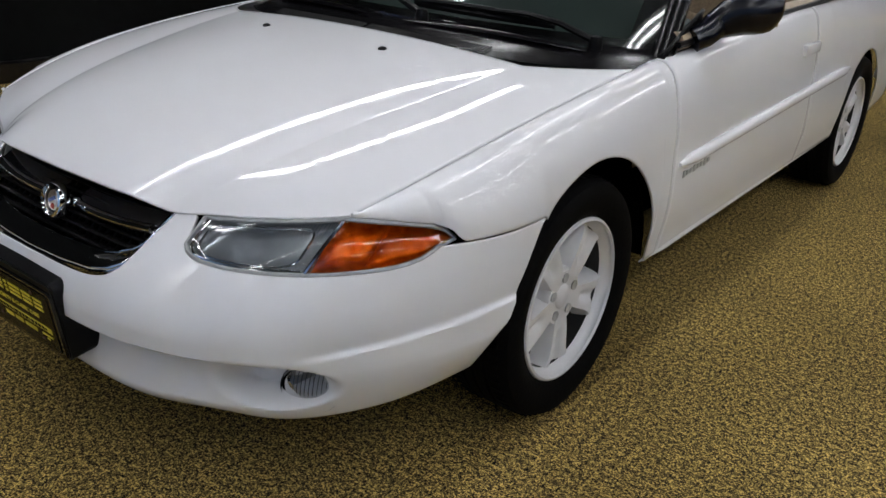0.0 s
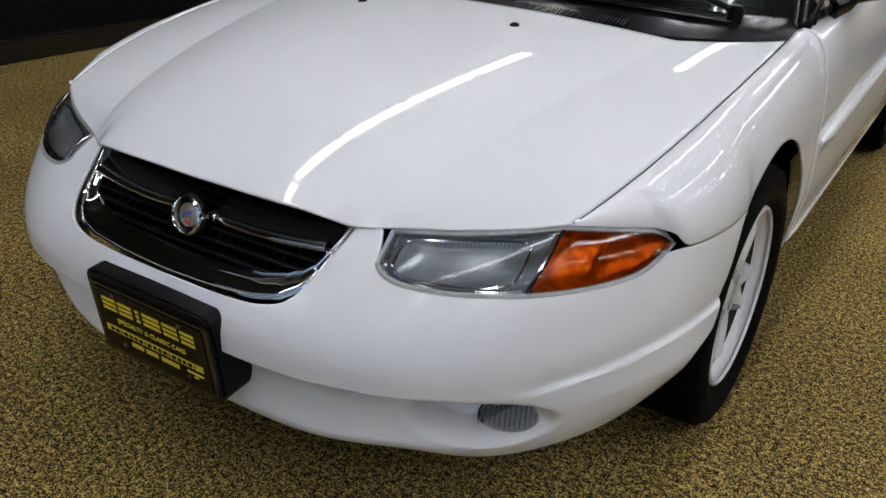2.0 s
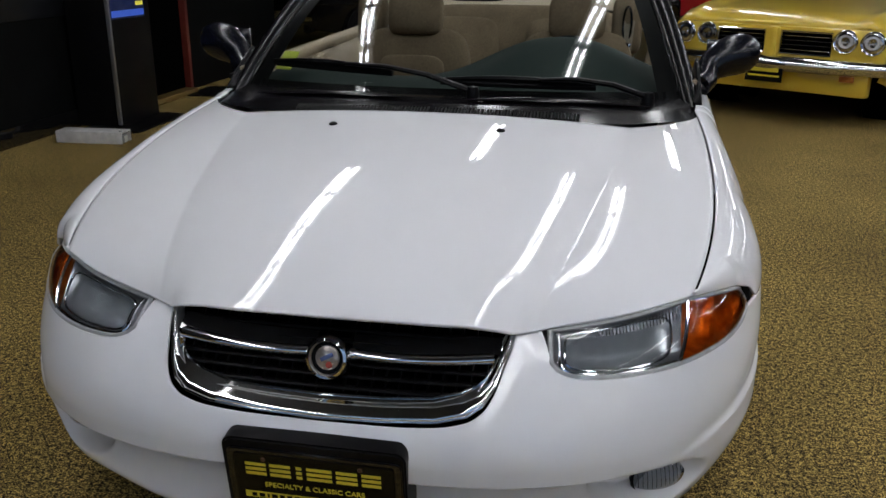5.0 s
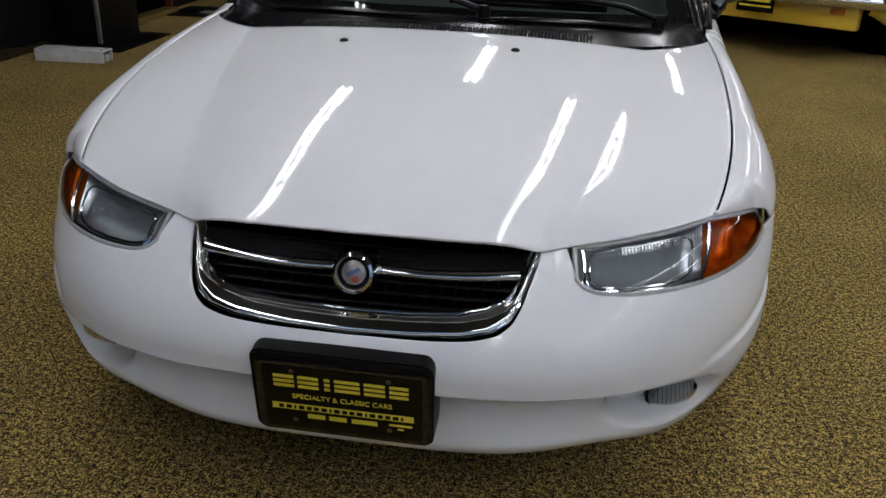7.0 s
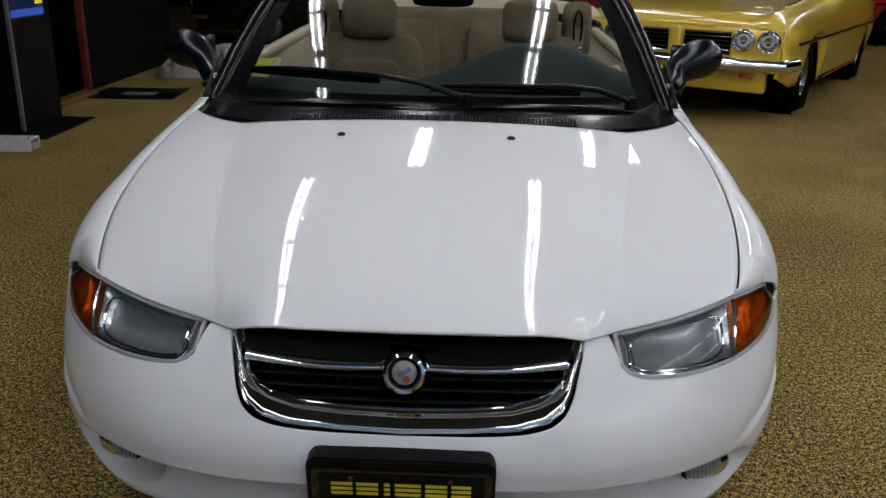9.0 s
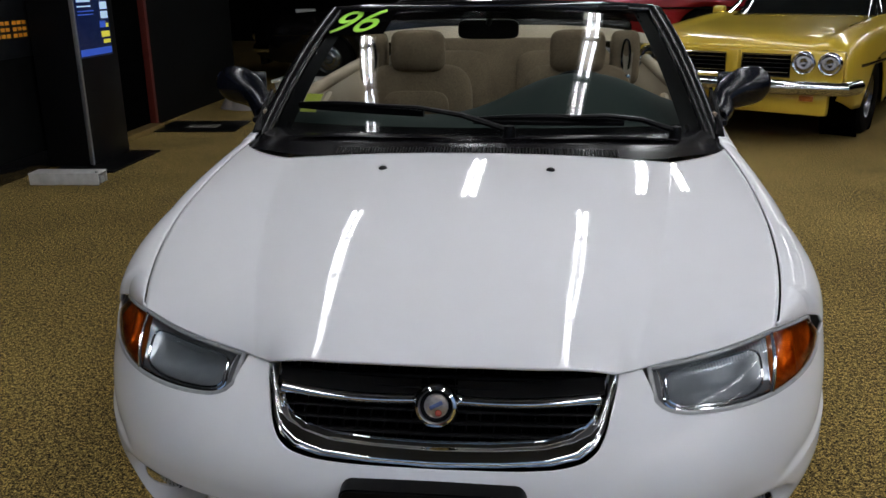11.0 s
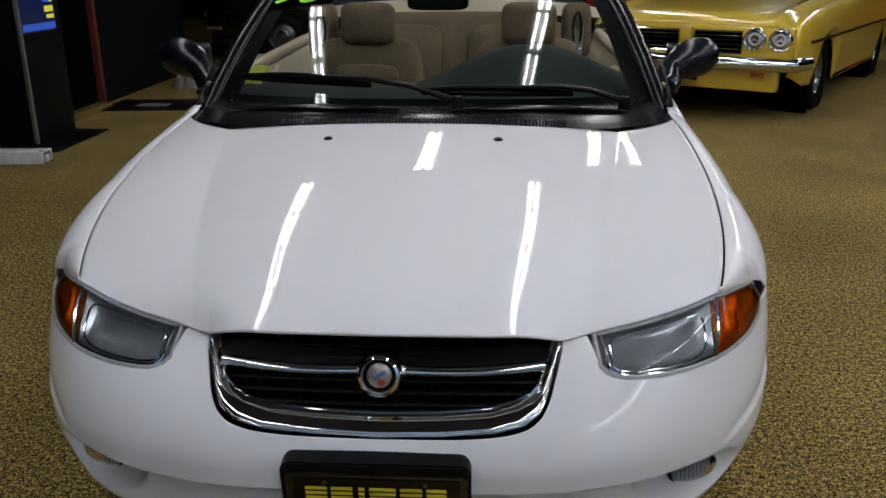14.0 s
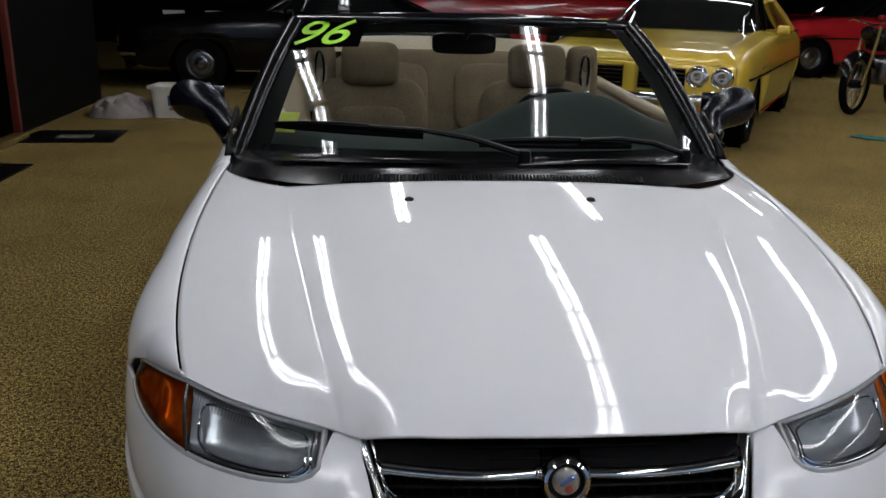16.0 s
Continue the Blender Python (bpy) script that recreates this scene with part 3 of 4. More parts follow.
    bmesh.ops.create_uvsphere(bm, u_segments=12, v_segments=8, radius=r, matrix=Matrix.Translation(at))
    return bm


def grille_y(x, z):
    return 0.052 + 1.0 * (z - 0.50) + 0.10 * x * x


RIM = [(0.0, 0.497), (0.12, 0.499), (0.22, 0.504), (0.274, 0.514), (0.302, 0.530), (0.318, 0.552), (0.332, 0.588), (0.342, 0.614), (0.350, 0.640)]


def rim_out(s):
    """Edge of the grille opening: s from -1 at one upper corner to 1 at the other."""
    k = abs(s) * (len(RIM) - 1)
    i = min(int(k), len(RIM) - 2)
    a, b = Vector(RIM[i]), Vector(RIM[i + 1])
    p = a.lerp(b, k - i)
    return math.copysign(p.x, s), p.y


def rim_point(s, t):
    """t 0 at the outer edge, 1 at the inner edge of the chrome frame."""
    x, z = rim_out(s)
    low = 1 - smooth01((abs(s) - 0.35) / 0.4)
    xi, zi = x * (0.955 - 0.02 * low), z + 0.008 + 0.021 * low - 0.01 * smooth01((abs(s) - 0.8) / 0.2)
    px, pz = x + (xi - x) * t, z + (zi - z) * t
    return px, grille_y(px, pz) - 0.016 * math.sin(math.pi * min(1, t * 1.15)) * (0.5 + 0.5 * low) + 0.014 * t, pz


# a near-black sheet paints in the shade behind the slats
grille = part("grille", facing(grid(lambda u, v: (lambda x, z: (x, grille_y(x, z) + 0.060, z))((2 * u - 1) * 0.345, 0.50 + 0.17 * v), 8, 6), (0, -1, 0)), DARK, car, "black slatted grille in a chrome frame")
part("frame", facing(grid(lambda u, v: rim_point(2 * u - 1, v), 80, 8), (0, -1, 0.5)), CHROME, grille, "chrome frame")
for t in (0.03, 0.97):
    part("frame_edge", sweep([rim_point(-1 + 2 * i / 80, t) for i in range(81)], 0.0028, n=6), CHROME, grille, "bright frame edge")
for k in range(8):
    z = 0.532 + 0.0165 * k
    w = 0.290 + 0.045 * smooth01((z - 0.53) / 0.07)
    if abs(z - 0.590) < 0.008:
        continue
    bm = grid(lambda u, v: ((2 * u - 1) * w, grille_y((2 * u - 1) * w, z) + 0.018 + 0.022 * v, z + 0.002 - 0.004 * v), 16, 1)
    thick(part("slat", bm, BLACK, grille), 0.004)
for k in range(-11, 12):
    if k:
        x = k * 0.027
        bm = grid(lambda u, v: (x, grille_y(x, 0.52 + 0.125 * u) + 0.034 + 0.02 * v, 0.52 + 0.125 * u), 2, 1)
        thick(part("upright", bm, BLACK, grille), 0.003)
for sign in (1, -1):
    pts = [(sign * (0.040 + 0.272 * i / 16), grille_y(0.30 * i / 16, 0.598) + 0.000 - 0.008 * math.sin(math.pi * i / 16), 0.583 + 0.012 * (i / 16) ** 2) for i in range(17)]
    bar = part("bar", sweep(pts, lambda t: 0.0115 + 0.001 * t, n=12, flat=0.85), CHROME, grille, "chrome cross bar")
    f = lambda u, v: (sign * (0.036 + 0.286 * u), grille_y(0.30 * u, 0.598) + 0.004 + 0.034 * v, 0.589 + 0.012 * u * u + 0.022 * v)
    part("bar_back", facing(grid(f, 12, 4), (0, -1, 1)), GLOSSBLACK, bar, "gloss black upper face")
    part("bar_end", moved_ball(pts[0], 0.014), CHROME, bar)
emblem_m = pose(0, grille_y(0, 0.592) - 0.022, 0.586, 90 - 14, 0, 0) @ Matrix.Diagonal((1.14, 1.14, 1.1, 1))
emblem = part("emblem", lathe([(0.0265, 0.000), (0.0270, 0.010), (0.030, 0.015), (0.0345, 0.013), (0.0385, 0.004), (0.0385, -0.004), (0.034, -0.010), (0.0, -0.012)], 48, m=emblem_m), CHROME, grille, "round chrome emblem with a plain seal")
part("well", lathe([(0.0, 0.002), (0.0268, 0.002)], 40, m=emblem_m), BLACK, emblem)
part("seal", lathe([(0.0, 0.0095), (0.016, 0.009), (0.0205, 0.006), (0.0205, 0.001)], 40, m=emblem_m), mat("seal_silver", (0.55, 0.50, 0.45), 0.3, metal=0.8, grain=0.3, scale=200, tint=(0.35, 0.31, 0.27)), emblem)
part("seal_bar", box(0.024, 0.007, 0.003, bevel=0.001, m=emblem_m @ pose(0, 0.002, 0.0095, 0, 0, 28)), mat("seal_blue", (0.10, 0.14, 0.30), 0.35), emblem)
part("seal_dot", lathe([(0.0, 0.0112), (0.005, 0.0108), (0.0065, 0.008)], 24, m=emblem_m @ Matrix.Translation((0.004, -0.011, 0))), mat("seal_red", (0.35, 0.06, 0.04), 0.35), emblem)

# ---- dealer plate on its black holder ----
PM = pose(0.003, 0.006, 0.375, 90 + 8, 0, 0)


def plate_box(sx, sz, depth, at, bevel, m=PM):
    """A slab in the plate's plane: its face towards the viewer at height at."""
    bm = bmesh.new()
    r = bmesh.ops.create_cube(bm, size=1.0, matrix=Matrix.Diagonal((sx, sz, depth, 1)))
    up = [e for e in bm.edges if abs(e.verts[0].co.z - e.verts[1].co.z) > depth * 0.5]
    bmesh.ops.bevel(bm, geom=up, offset=bevel, segments=5, affect="EDGES", profile=0.5)
    rim = [e for e in bm.edges if e.verts[0].co.z > 0 and e.verts[1].co.z > 0]
    bmesh.ops.bevel(bm, geom=rim, offset=min(0.004, depth * 0.3), segments=2, affect="EDGES")
    bmesh.ops.transform(bm, matrix=m @ Matrix.Translation((0, 0, at - depth / 2)), verts=bm.verts)
    return bm


holder = part("plate_holder", plate_box(0.350, 0.196, 0.075, 0.0, 0.022), BLACK, car, "black plastic number plate holder")
part("rim", plate_box(0.334, 0.172, 0.008, 0.005, 0.014, PM @ Matrix.Translation((0.002, -0.006, 0))), GLOSSBLACK, holder)
plate = part("plate", plate_box(0.306, 0.150, 0.004, 0.007, 0.008, PM @ Matrix.Translation((0.002, -0.004, 0))), PLATEBLACK, holder, "black dealer plate with yellow print")


def print_bar(x, y, sx, sy, material=YELLOWINK, h=0.0082, nm="print_bar"):
    return part(nm, box(sx, sy, 0.0012, bevel=0.0003, seg=1, m=PM @ Matrix.Translation((0.002 + x, -0.004 + y, h))), material, plate)


for x, w in ((-0.110, 0.040), (-0.063, 0.040), (-0.0265, 0.011), (0.012, 0.048), (0.064, 0.040), (0.110, 0.036)):
    for y in (0.0305, 0.0415, 0.0525):
        print_bar(x, y, w, 0.0068)


def lettering(body, size, material, m, parent, name="lettering", depth=0.0006):
    cu = bpy.data.curves.new(name, "FONT")
    cu.body, cu.size, cu.extrude, cu.align_x, cu.align_y = body, size, depth, "CENTER", "CENTER"
    ob = bpy.data.objects.new(name, cu)
    scene.collection.objects.link(ob)
    me = bpy.data.meshes.new_from_object(ob.evaluated_get(bpy.context.evaluated_depsgraph_get()))
    bpy.data.objects.remove(ob)
    me.materials.clear()
    me.materials.append(material)
    me.transform(m)
    made = new(name, me)
    made.parent = parent
    return made


lettering("SPECIALTY & CLASSIC CARS", 0.0155, YELLOWINK, PM @ Matrix.Translation((0.002, 0.0015, 0.0082)), plate)
print_bar(0.0, -0.0205, 0.274, 0.0145)
x = -0.124
for k in range(18):
    w = (0.0095, 0.011, 0.004, 0.011, 0.0095)[k % 5]
    print_bar(x + w / 2, -0.0205, w, 0.0085, PLATEBLACK, 0.0092)
    x += w + 0.0048
for a, w in ((-0.052, 0.034), (-0.010, 0.034), (0.042, 0.050)):
    print_bar(a, -0.041, w, 0.0105)
print_bar(0.112, -0.039, 0.044, 0.005)
print_bar(0.112, -0.048, 0.012, 0.004)
for x in (-0.092, 0.092):
    for y in (0.060, -0.058):
        part("screw", lathe([(0, 0.003), (0.004, 0.0025), (0.005, 0.0)], 12, m=PM @ Matrix.Translation((x, y, 0.007))), mat("rusty_screw", (0.10, 0.05, 0.03), 0.6, metal=0.5), plate)

# ---- trim on bonnet and flanks ----
for x in (-0.242, 0.222):
    z = bonnet_z(x, 0.958)
    part("washer_nozzle", lathe([(0.0, 0.006), (0.007, 0.005), (0.0115, 0.002), (0.013, -0.004)], 20, m=pose(x, 0.958, z + 0.001, 8, 0, 0)), BLACK, car, "small black washer nozzle")
for sign in (1, -1):
    pts = [(sign * (flank(y, 0.5, 0.3).x + 0.006), y, 0.573 + 0.036 * (y - 1.53)) for y in [1.53 + 0.05 * i for i in range(41)] if y < 3.34]
    part("side_moulding", sweep(pts, lambda t: 0.019 * min(1, 0.35 + t * 12, 0.35 + (1 - t) * 12), n=10, flat=1.0), WHITE, car, "white rub strip along the door")
    pts = [(sign * 0.856, 1.40 + 1.86 * i / 12, 0.300 + 0.02 * i / 12) for i in range(13)]
    part("sill", sweep(pts, lambda t: 0.012 * min(1, 0.2 + t * 10), n=8), WHITE, car)
    hz = 0.785
    part("door_handle", box(0.03, 0.19, 0.045, (sign * 0.868, 2.70, hz), 0.013), WHITE, car, "white pull handle")
    for k in range(8):
        part("script_bar", box(0.003, 0.020, 0.016 + 0.006 * (k % 3 == 0), (sign * 0.8795, 1.575 + 0.026 * k, 0.536 + 0.001 * k), 0.001), LAMPGREY, car, "grey badge strip")

# ---- windscreen, cowl, wipers ----
PILLAR = mat("pillar_black", (0.004, 0.004, 0.0045), 0.22, grain=0.2, scale=30, tint=(0.006, 0.006, 0.0065), spec=0.25)
COWLBLACK = mat("cowl_black", (0.004, 0.0038, 0.0045), 0.2, grain=0.3, scale=50, bump=0.02, tint=(0.007, 0.0065, 0.008), spec=0.22)
def screen(u, v):
    """Windscreen: u -1..1 across, v from the cowl to the header."""
    xb, yb, zb = 0.735 * u, 1.345 + 0.20 * abs(u) ** 2.2, 0.885 - 0.012 * u * u
    xt, yt, zt = 0.600 * u, 2.03 + 0.09 * abs(u) ** 2.2, 1.264 - 0.022 * u * u
    b = 0.030 * math.sin(math.pi * v)
    return Vector((xb + (xt - xb) * v, yb + (yt - yb) * v - 0.6 * b, zb + (zt - zb) * v + 0.8 * b))


windscreen = part("windscreen", facing(grid(lambda u, v: screen(2 * u - 1, v), 40, 24), (0, -1, 0.5)), GLASS, car, "curved windscreen glass")
windscreen.visible_shadow = False
for sign in (1, -1):
    pts = [screen(sign * 1.02, t / 14) + Vector((sign * 0.012, 0.01, 0)) for t in range(-1, 15)]
    part("pillar", sweep(pts, 0.034, n=14, flat=0.8), PILLAR, car, "gloss black windscreen pillar")
    # black edge printed on the glass beside the pillar
    f = lambda u, v: screen(sign * (0.905 + 0.10 * u), v) + Vector((0, 0.004, -0.004))
    part("glass_border", facing(grid(f, 2, 20), (0, -1, 0.5)), BLACK, windscreen)
part("header", sweep([screen(-1.03 + 2.06 * i / 24, 1.0) + Vector((0, 0.018, 0.006)) for i in range(25)], 0.026, n=12, flat=0.8), GLOSSBLACK, car, "gloss black windscreen header")
f = lambda u, v: screen((2 * u - 1), 0.003 + 0.06 * v) + Vector((0, 0.004, -0.004))
part("glass_foot", facing(grid(f, 30, 2), (0, -1, 0.5)), PILLAR, windscreen, "black lower edge of the glass")
f = lambda u, v: screen((2 * u - 1), 0.885 + 0.11 * v) + Vector((0, 0.004, -0.004))
part("sun_strip", facing(grid(f, 24, 2), (0, -1, 0.5)), clear("tinted_strip", (0.06, 0.07, 0.07), 0.0, 1.5), windscreen, "dark tinted strip")


def cowl(u, v):
    x = (2 * u - 1) * 0.77
    yf, zf = bonnet_rear(x) + 0.004, bonnet_z(x, bonnet_rear(x)) - 0.012
    b = screen((2 * u - 1) * 1.03, 0.02) + Vector((0, 0.02, -0.002))
    p = Vector((x, yf, zf)).lerp(b, v)
    return p + Vector((0, 0, 0.018 * math.sin(math.pi * v) * (1 - (2 * u - 1) ** 4)))


cowl_ob = part("cowl", facing(grid(cowl, 50, 10), (0, 0, 1)), COWLBLACK, car, "black cowl panel with vents below the windscreen")
for sign in (1, -1):
    for k in range(44):
        x = sign * (0.012 + 0.0095 * k)
        p = Vector(cowl((x / 0.77 + 1) / 2, 0.04))
        q = Vector(cowl((x / 0.77 + 1) / 2, 0.17))
        part("vent_slat", sweep([p + Vector((0, 0, 0.004)), q + Vector((0, 0, 0.004))], 0.003, n=4), BLACK, cowl_ob)
    pts = [Vector(cowl(0.5 + sign * (0.05 + 0.36 * i / 14), 0.42 + 0.10 * math.sin(math.pi * i / 14))) + Vector((0, 0, 0.006)) for i in range(15)]
    part("cowl_ridge", sweep(pts, lambda t: 0.004 + 0.016 * math.sin(math.pi * t), n=8, flat=0.5), COWLBLACK, cowl_ob, "raised black air intake")


def wiper(px, tipx, tipv, elbow):
    """Arm from a pivot in the cowl to a blade lying on the glass."""
    piv = Vector(cowl((px / 0.77 + 1) / 2, 0.62)) + Vector((0, 0, 0.02))
    mid = screen(elbow[0] / 0.70, elbow[1]) + Vector((0, -0.03, 0.03))
    arm = part("wiper", sweep([piv, piv.lerp(mid, 0.33) + Vector((0, -0.01, 0.022)), piv.lerp(mid, 0.66) + Vector((0, -0.008, 0.02)), mid], lambda t: 0.015 - 0.006 * t, n=8, flat=0.7), BLACK, car, "black windscreen wiper")
    part("pivot", lathe([(0, 0.018), (0.016, 0.014), (0.02, 0.0), (0.02, -0.03)], 16, m=Matrix.Translation(piv)), BLACK, arm)
    a, b = elbow[0] + (elbow[0] - tipx) * 0.55, tipx
    blade = [screen((a + (b - a) * i / 16) / 0.70, max(0.01, elbow[1] + (tipv - elbow[1]) * ((a + (b - a) * i / 16) - elbow[0]) / (tipx - elbow[0]))) + Vector((0, -0.010, 0.010)) for i in range(17)]
    part("blade", sweep(blade, 0.009, n=6, flat=1.4), BLACK, arm)
    frame_pts = [p + Vector((0, -0.008, 0.008)) + Vector((0, 0, 0.010 * math.sin(math.pi * i / 16))) for i, p in enumerate(blade)]
    part("blade_frame", sweep(frame_pts, lambda t: 0.004 + 0.006 * math.sin(math.pi * t), n=6), BLACK, arm)


wiper(0.10, -0.63, 0.155, (-0.34, 0.135))
wiper(0.63, -0.02, 0.085, (0.28, 0.075))

# price year on the glass, and a small sticker
ua, va = -0.83, 0.850
e1 = (screen(ua + 0.05, va) - screen(ua - 0.05, va)).normalized()
e2 = (screen(ua, va + 0.03) - screen(ua, va - 0.03)).normalized()
e3 = e1.cross(e2).normalized()
mg = Matrix.Translation(screen(ua, va) + e3 * 0.004) @ Matrix((e1, e2, e3)).transposed().to_4x4()
part("year_card", box(0.29, 0.19, 0.001, m=mg @ Matrix.Translation((0.0, 0.008, -0.002))), DARK, windscreen, "black strip behind the green year figures")
lettering("96", 0.195, GREENINK, mg @ Matrix(((1.12, 0.38, 0, 0), (0, 1.32, 0, 0.010), (0, 0, 1, 0), (0, 0, 0, 1))), windscreen, "year_text", 0.001)
p = screen(-0.86, 0.20) + Vector((0, 0.012, -0.008))
stick = part("sticker", box(0.062, 0.002, 0.085, m=Matrix.Translation(p) @ pose(0, 0, 0, -50, 0, -14), bevel=0.0005, seg=1), mat("yellow_sticker", (0.45, 0.52, 0.03), 0.5, grain=0.15, scale=50), windscreen, "yellow-green paper sticker")

# ---- outside mirrors ----
MIRX = {1: 0.882, -1: 0.900}
for sign in (1, -1):
    m0 = MIRX[sign]
    spine = [(0.800, 1.665, 0.905), (0.822, 1.700, 0.920), (m0 - 0.055, 1.752, 0.944), (m0 - 0.030, 1.778, 0.964), (m0, 1.795, 0.982), (m0 + 0.030, 1.806, 0.993), (m0 + 0.058, 1.816, 0.999), (m0 + 0.080, 1.824, 1.001), (m0 + 0.094, 1.831, 1.001), (m0 + 0.102, 1.836, 1.000), (m0 + 0.105, 1.838, 1.000)]
    girth = [(0.0, 0.036), (0.1, 0.036), (0.2, 0.042), (0.3, 0.054), (0.4, 0.064), (0.5, 0.069), (0.6, 0.068), (0.7, 0.062), (0.8, 0.050), (0.9, 0.032), (1.0, 0.006)]
    mirror = part("door_mirror", sweep([(sign * x, y, z) for x, y, z in spine], lambda t: curve(t, girth), n=24), NAVY, car, "dark blue-black door mirror housing")
    part("mirror_glass", box(0.14, 0.003, 0.09, (sign * (MIRX[sign] + 0.02), 1.874, 0.994), 0.001, seg=1), mat("mirror_glass", (0.8, 0.82, 0.84), 0.02, metal=1.0), mirror)
    f = lambda u, v: (sign * (0.775 + 0.02 * v), 1.50 + 0.24 * u, 0.868 + 0.10 * v * (u ** 0.8) * 1.2)
    thick(part("mirror_sail", facing(grid(f, 8, 6), (sign, 0, 0)), BLACK, mirror), 0.01)

# ---- cabin ----
def cushion(sx, sy, sz, bulge=0.25, n=12):
    """A stuffed block, rounded and crowned."""
    bm = bmesh.new()
    bmesh.ops.create_cube(bm, size=2.0)
    bmesh.ops.subdivide_edges(bm, edges=bm.edges, cuts=n, use_grid_fill=True)
    for v in bm.verts:
        x, y, z = v.co
        k = (abs(x) ** 5 + abs(y) ** 5 + abs(z) ** 5) ** (1 / 5)
        v.co = Vector((x / k * sx / 2, y / k * sy / 2, z / k * sz / 2))
        v.co.y *= 1 + bulge * (1 - x * x) * (1 - z * z)
    return bm


def moved(bm, m):
    bmesh.ops.transform(bm, matrix=m, verts=bm.verts)
    return bm


def front_seat(x):
    back = part("seat", moved(cushion(0.50, 0.15, 0.60, 0.15), pose(x, 2.56, 0.70, -14, 0, 0)), BEIGE, car, "beige cloth front seat")
    part("bolster", moved(cushion(0.30, 0.05, 0.26, 0.3), pose(x, 2.475, 0.76, -14, 0, 0)), BEIGE, back)
    part("headrest", moved(cushion(0.245, 0.11, 0.185, 0.15), pose(x, 2.60, 1.055, -8, 0, 0)), BEIGE, back, "padded headrest")
    part("seat_base", moved(cushion(0.50, 0.52, 0.18, 0.0), pose(x, 2.28, 0.46, 4, 0, 0)), BEIGE, back)
    part("belt_guide", moved(cushion(0.13, 0.10, 0.24, 0.1), pose(x + math.copysign(0.215, x), 2.66, 1.02, -8, 0, 0)), BEIGE, back, "shoulder belt guide")
    lx = x + math.copysign(0.215, x)
    loop = [(lx + 0.018 * math.cos(a), 2.605 - 0.004, 1.03 + 0.075 * math.sin(a)) for a in [math.tau * i / 20 for i in range(21)]]
    part("belt_slot", sweep(loop, 0.006, n=6), GLOSSBLACK, back)
    part("belt", box(0.045, 0.004, 0.30, (lx, 2.585, 0.90), m=pose(0, 0, 0, -10, 4, 0)), mat("belt_web", (0.30, 0.25, 0.19), 0.8, grain=0.3, scale=200), back, "beige seat belt")
    part("buckle", box(0.04, 0.012, 0.05, (lx, 2.575, 0.93), 0.004), CHROME, back, "metal belt tongue")


front_seat(-0.36)
front_seat(0.36)
rear = part("rear_seat", moved(cushion(1.18, 0.16, 0.52, 0.05), pose(0, 3.42, 0.80, -14, 0, 0)), BEIGE, car, "beige cloth rear bench")
for x in (-0.30, 0.30):
    part("rear_cushion", moved(cushion(0.46, 0.10, 0.36, 0.15), pose(x, 3.345, 0.82, -14, 0, 0)), BEIGE, rear)
part("console", moved(cushion(0.18, 0.5, 0.16, 0), pose(0, 2.45, 0.52)), TAN, car)
boot = part("roof_cover", facing(grid(lambda u, v: ((2 * u - 1) * (0.80 - 0.05 * v), 3.50 + 0.50 * v + 0.06 * (1 - (2 * u - 1) ** 2), 0.985 + 0.125 * math.sin(math.pi * (0.15 + 0.8 * v)) * (1 - 0.35 * abs(2 * u - 1) ** 3)), 30, 14), (0, 0, 1)), TAN, car, "tan cover over the folded roof")
part("rear_deck", facing(grid(lambda u, v: ((2 * u - 1) * 0.80, 3.98 + 0.9 * v, 0.955 - 0.05 * v - 0.03 * (2 * u - 1) ** 2), 16, 6), (0, 0, 1)), WHITE, car, "white boot lid")
for sign in (1, -1):
    f = lambda u, v: (sign * (0.79 - 0.10 * v - 0.03 * math.sin(math.pi * v)), 1.62 + 1.9 * u, 0.915 + 0.035 * u - 0.42 * v ** 1.4 + 0.01 * math.sin(v * 3))
    trim = part("door_trim", facing(grid(f, 20, 10), (-sign, 0, 0.3)), TAN, car, "tan vinyl door lining")
    part("door_cap", sweep([(sign * 0.775, 1.60 + 0.1 * i, 0.905 + 0.0018 * i * 1.0) for i in range(20)], 0.028, n=10), TAN, trim)
    part("grab", sweep([(sign * 0.70, 1.85 + 0.05 * i, 0.80 + 0.012 * i) for i in range(9)], 0.022, n=8), TAN, trim)
    part("window_seal", sweep([(sign * 0.803, 1.56 + 0.1 * i, 0.902 + 0.0025 * i) for i in range(18)], 0.010, n=6), BLACK, trim)
# dash with an instrument hood, steering wheel
dash = part("dashboard", facing(grid(lambda u, v: ((2 * u - 1) * 0.72, 1.42 + 0.20 * (2 * u - 1) ** 2 + 0.52 * v, 0.868 + 0.035 * math.sin(math.pi * min(1, v * 1.2)) + 0.150 * math.exp(-abs(((2 * u - 1) * 0.72 - 0.33) / 0.30) ** 2.4) * smooth01(v * 1.6) - 0.25 * smooth01((v - 0.85) / 0.15)), 50, 24), (0, 0, 1)), GREENBLACK, car, "dark green-black dashboard")
part("dash_front", box(1.40, 0.05, 0.30, (0, 2.0, 0.70), 0.02), GREENBLACK, dash)
wheel_m = pose(0.35, 2.08, 0.845, 90 - 24, 0, 0)
steer = part("steering_wheel", lathe([(0.175 + 0.014 * math.cos(a), 0.014 * math.sin(a)) for a in [math.tau * i / 10 for i in range(11)]], 48, m=wheel_m), BLACK, car, "black steering wheel")
part("hub", moved(cushion(0.16, 0.12, 0.05, 0), wheel_m), BLACK, steer)
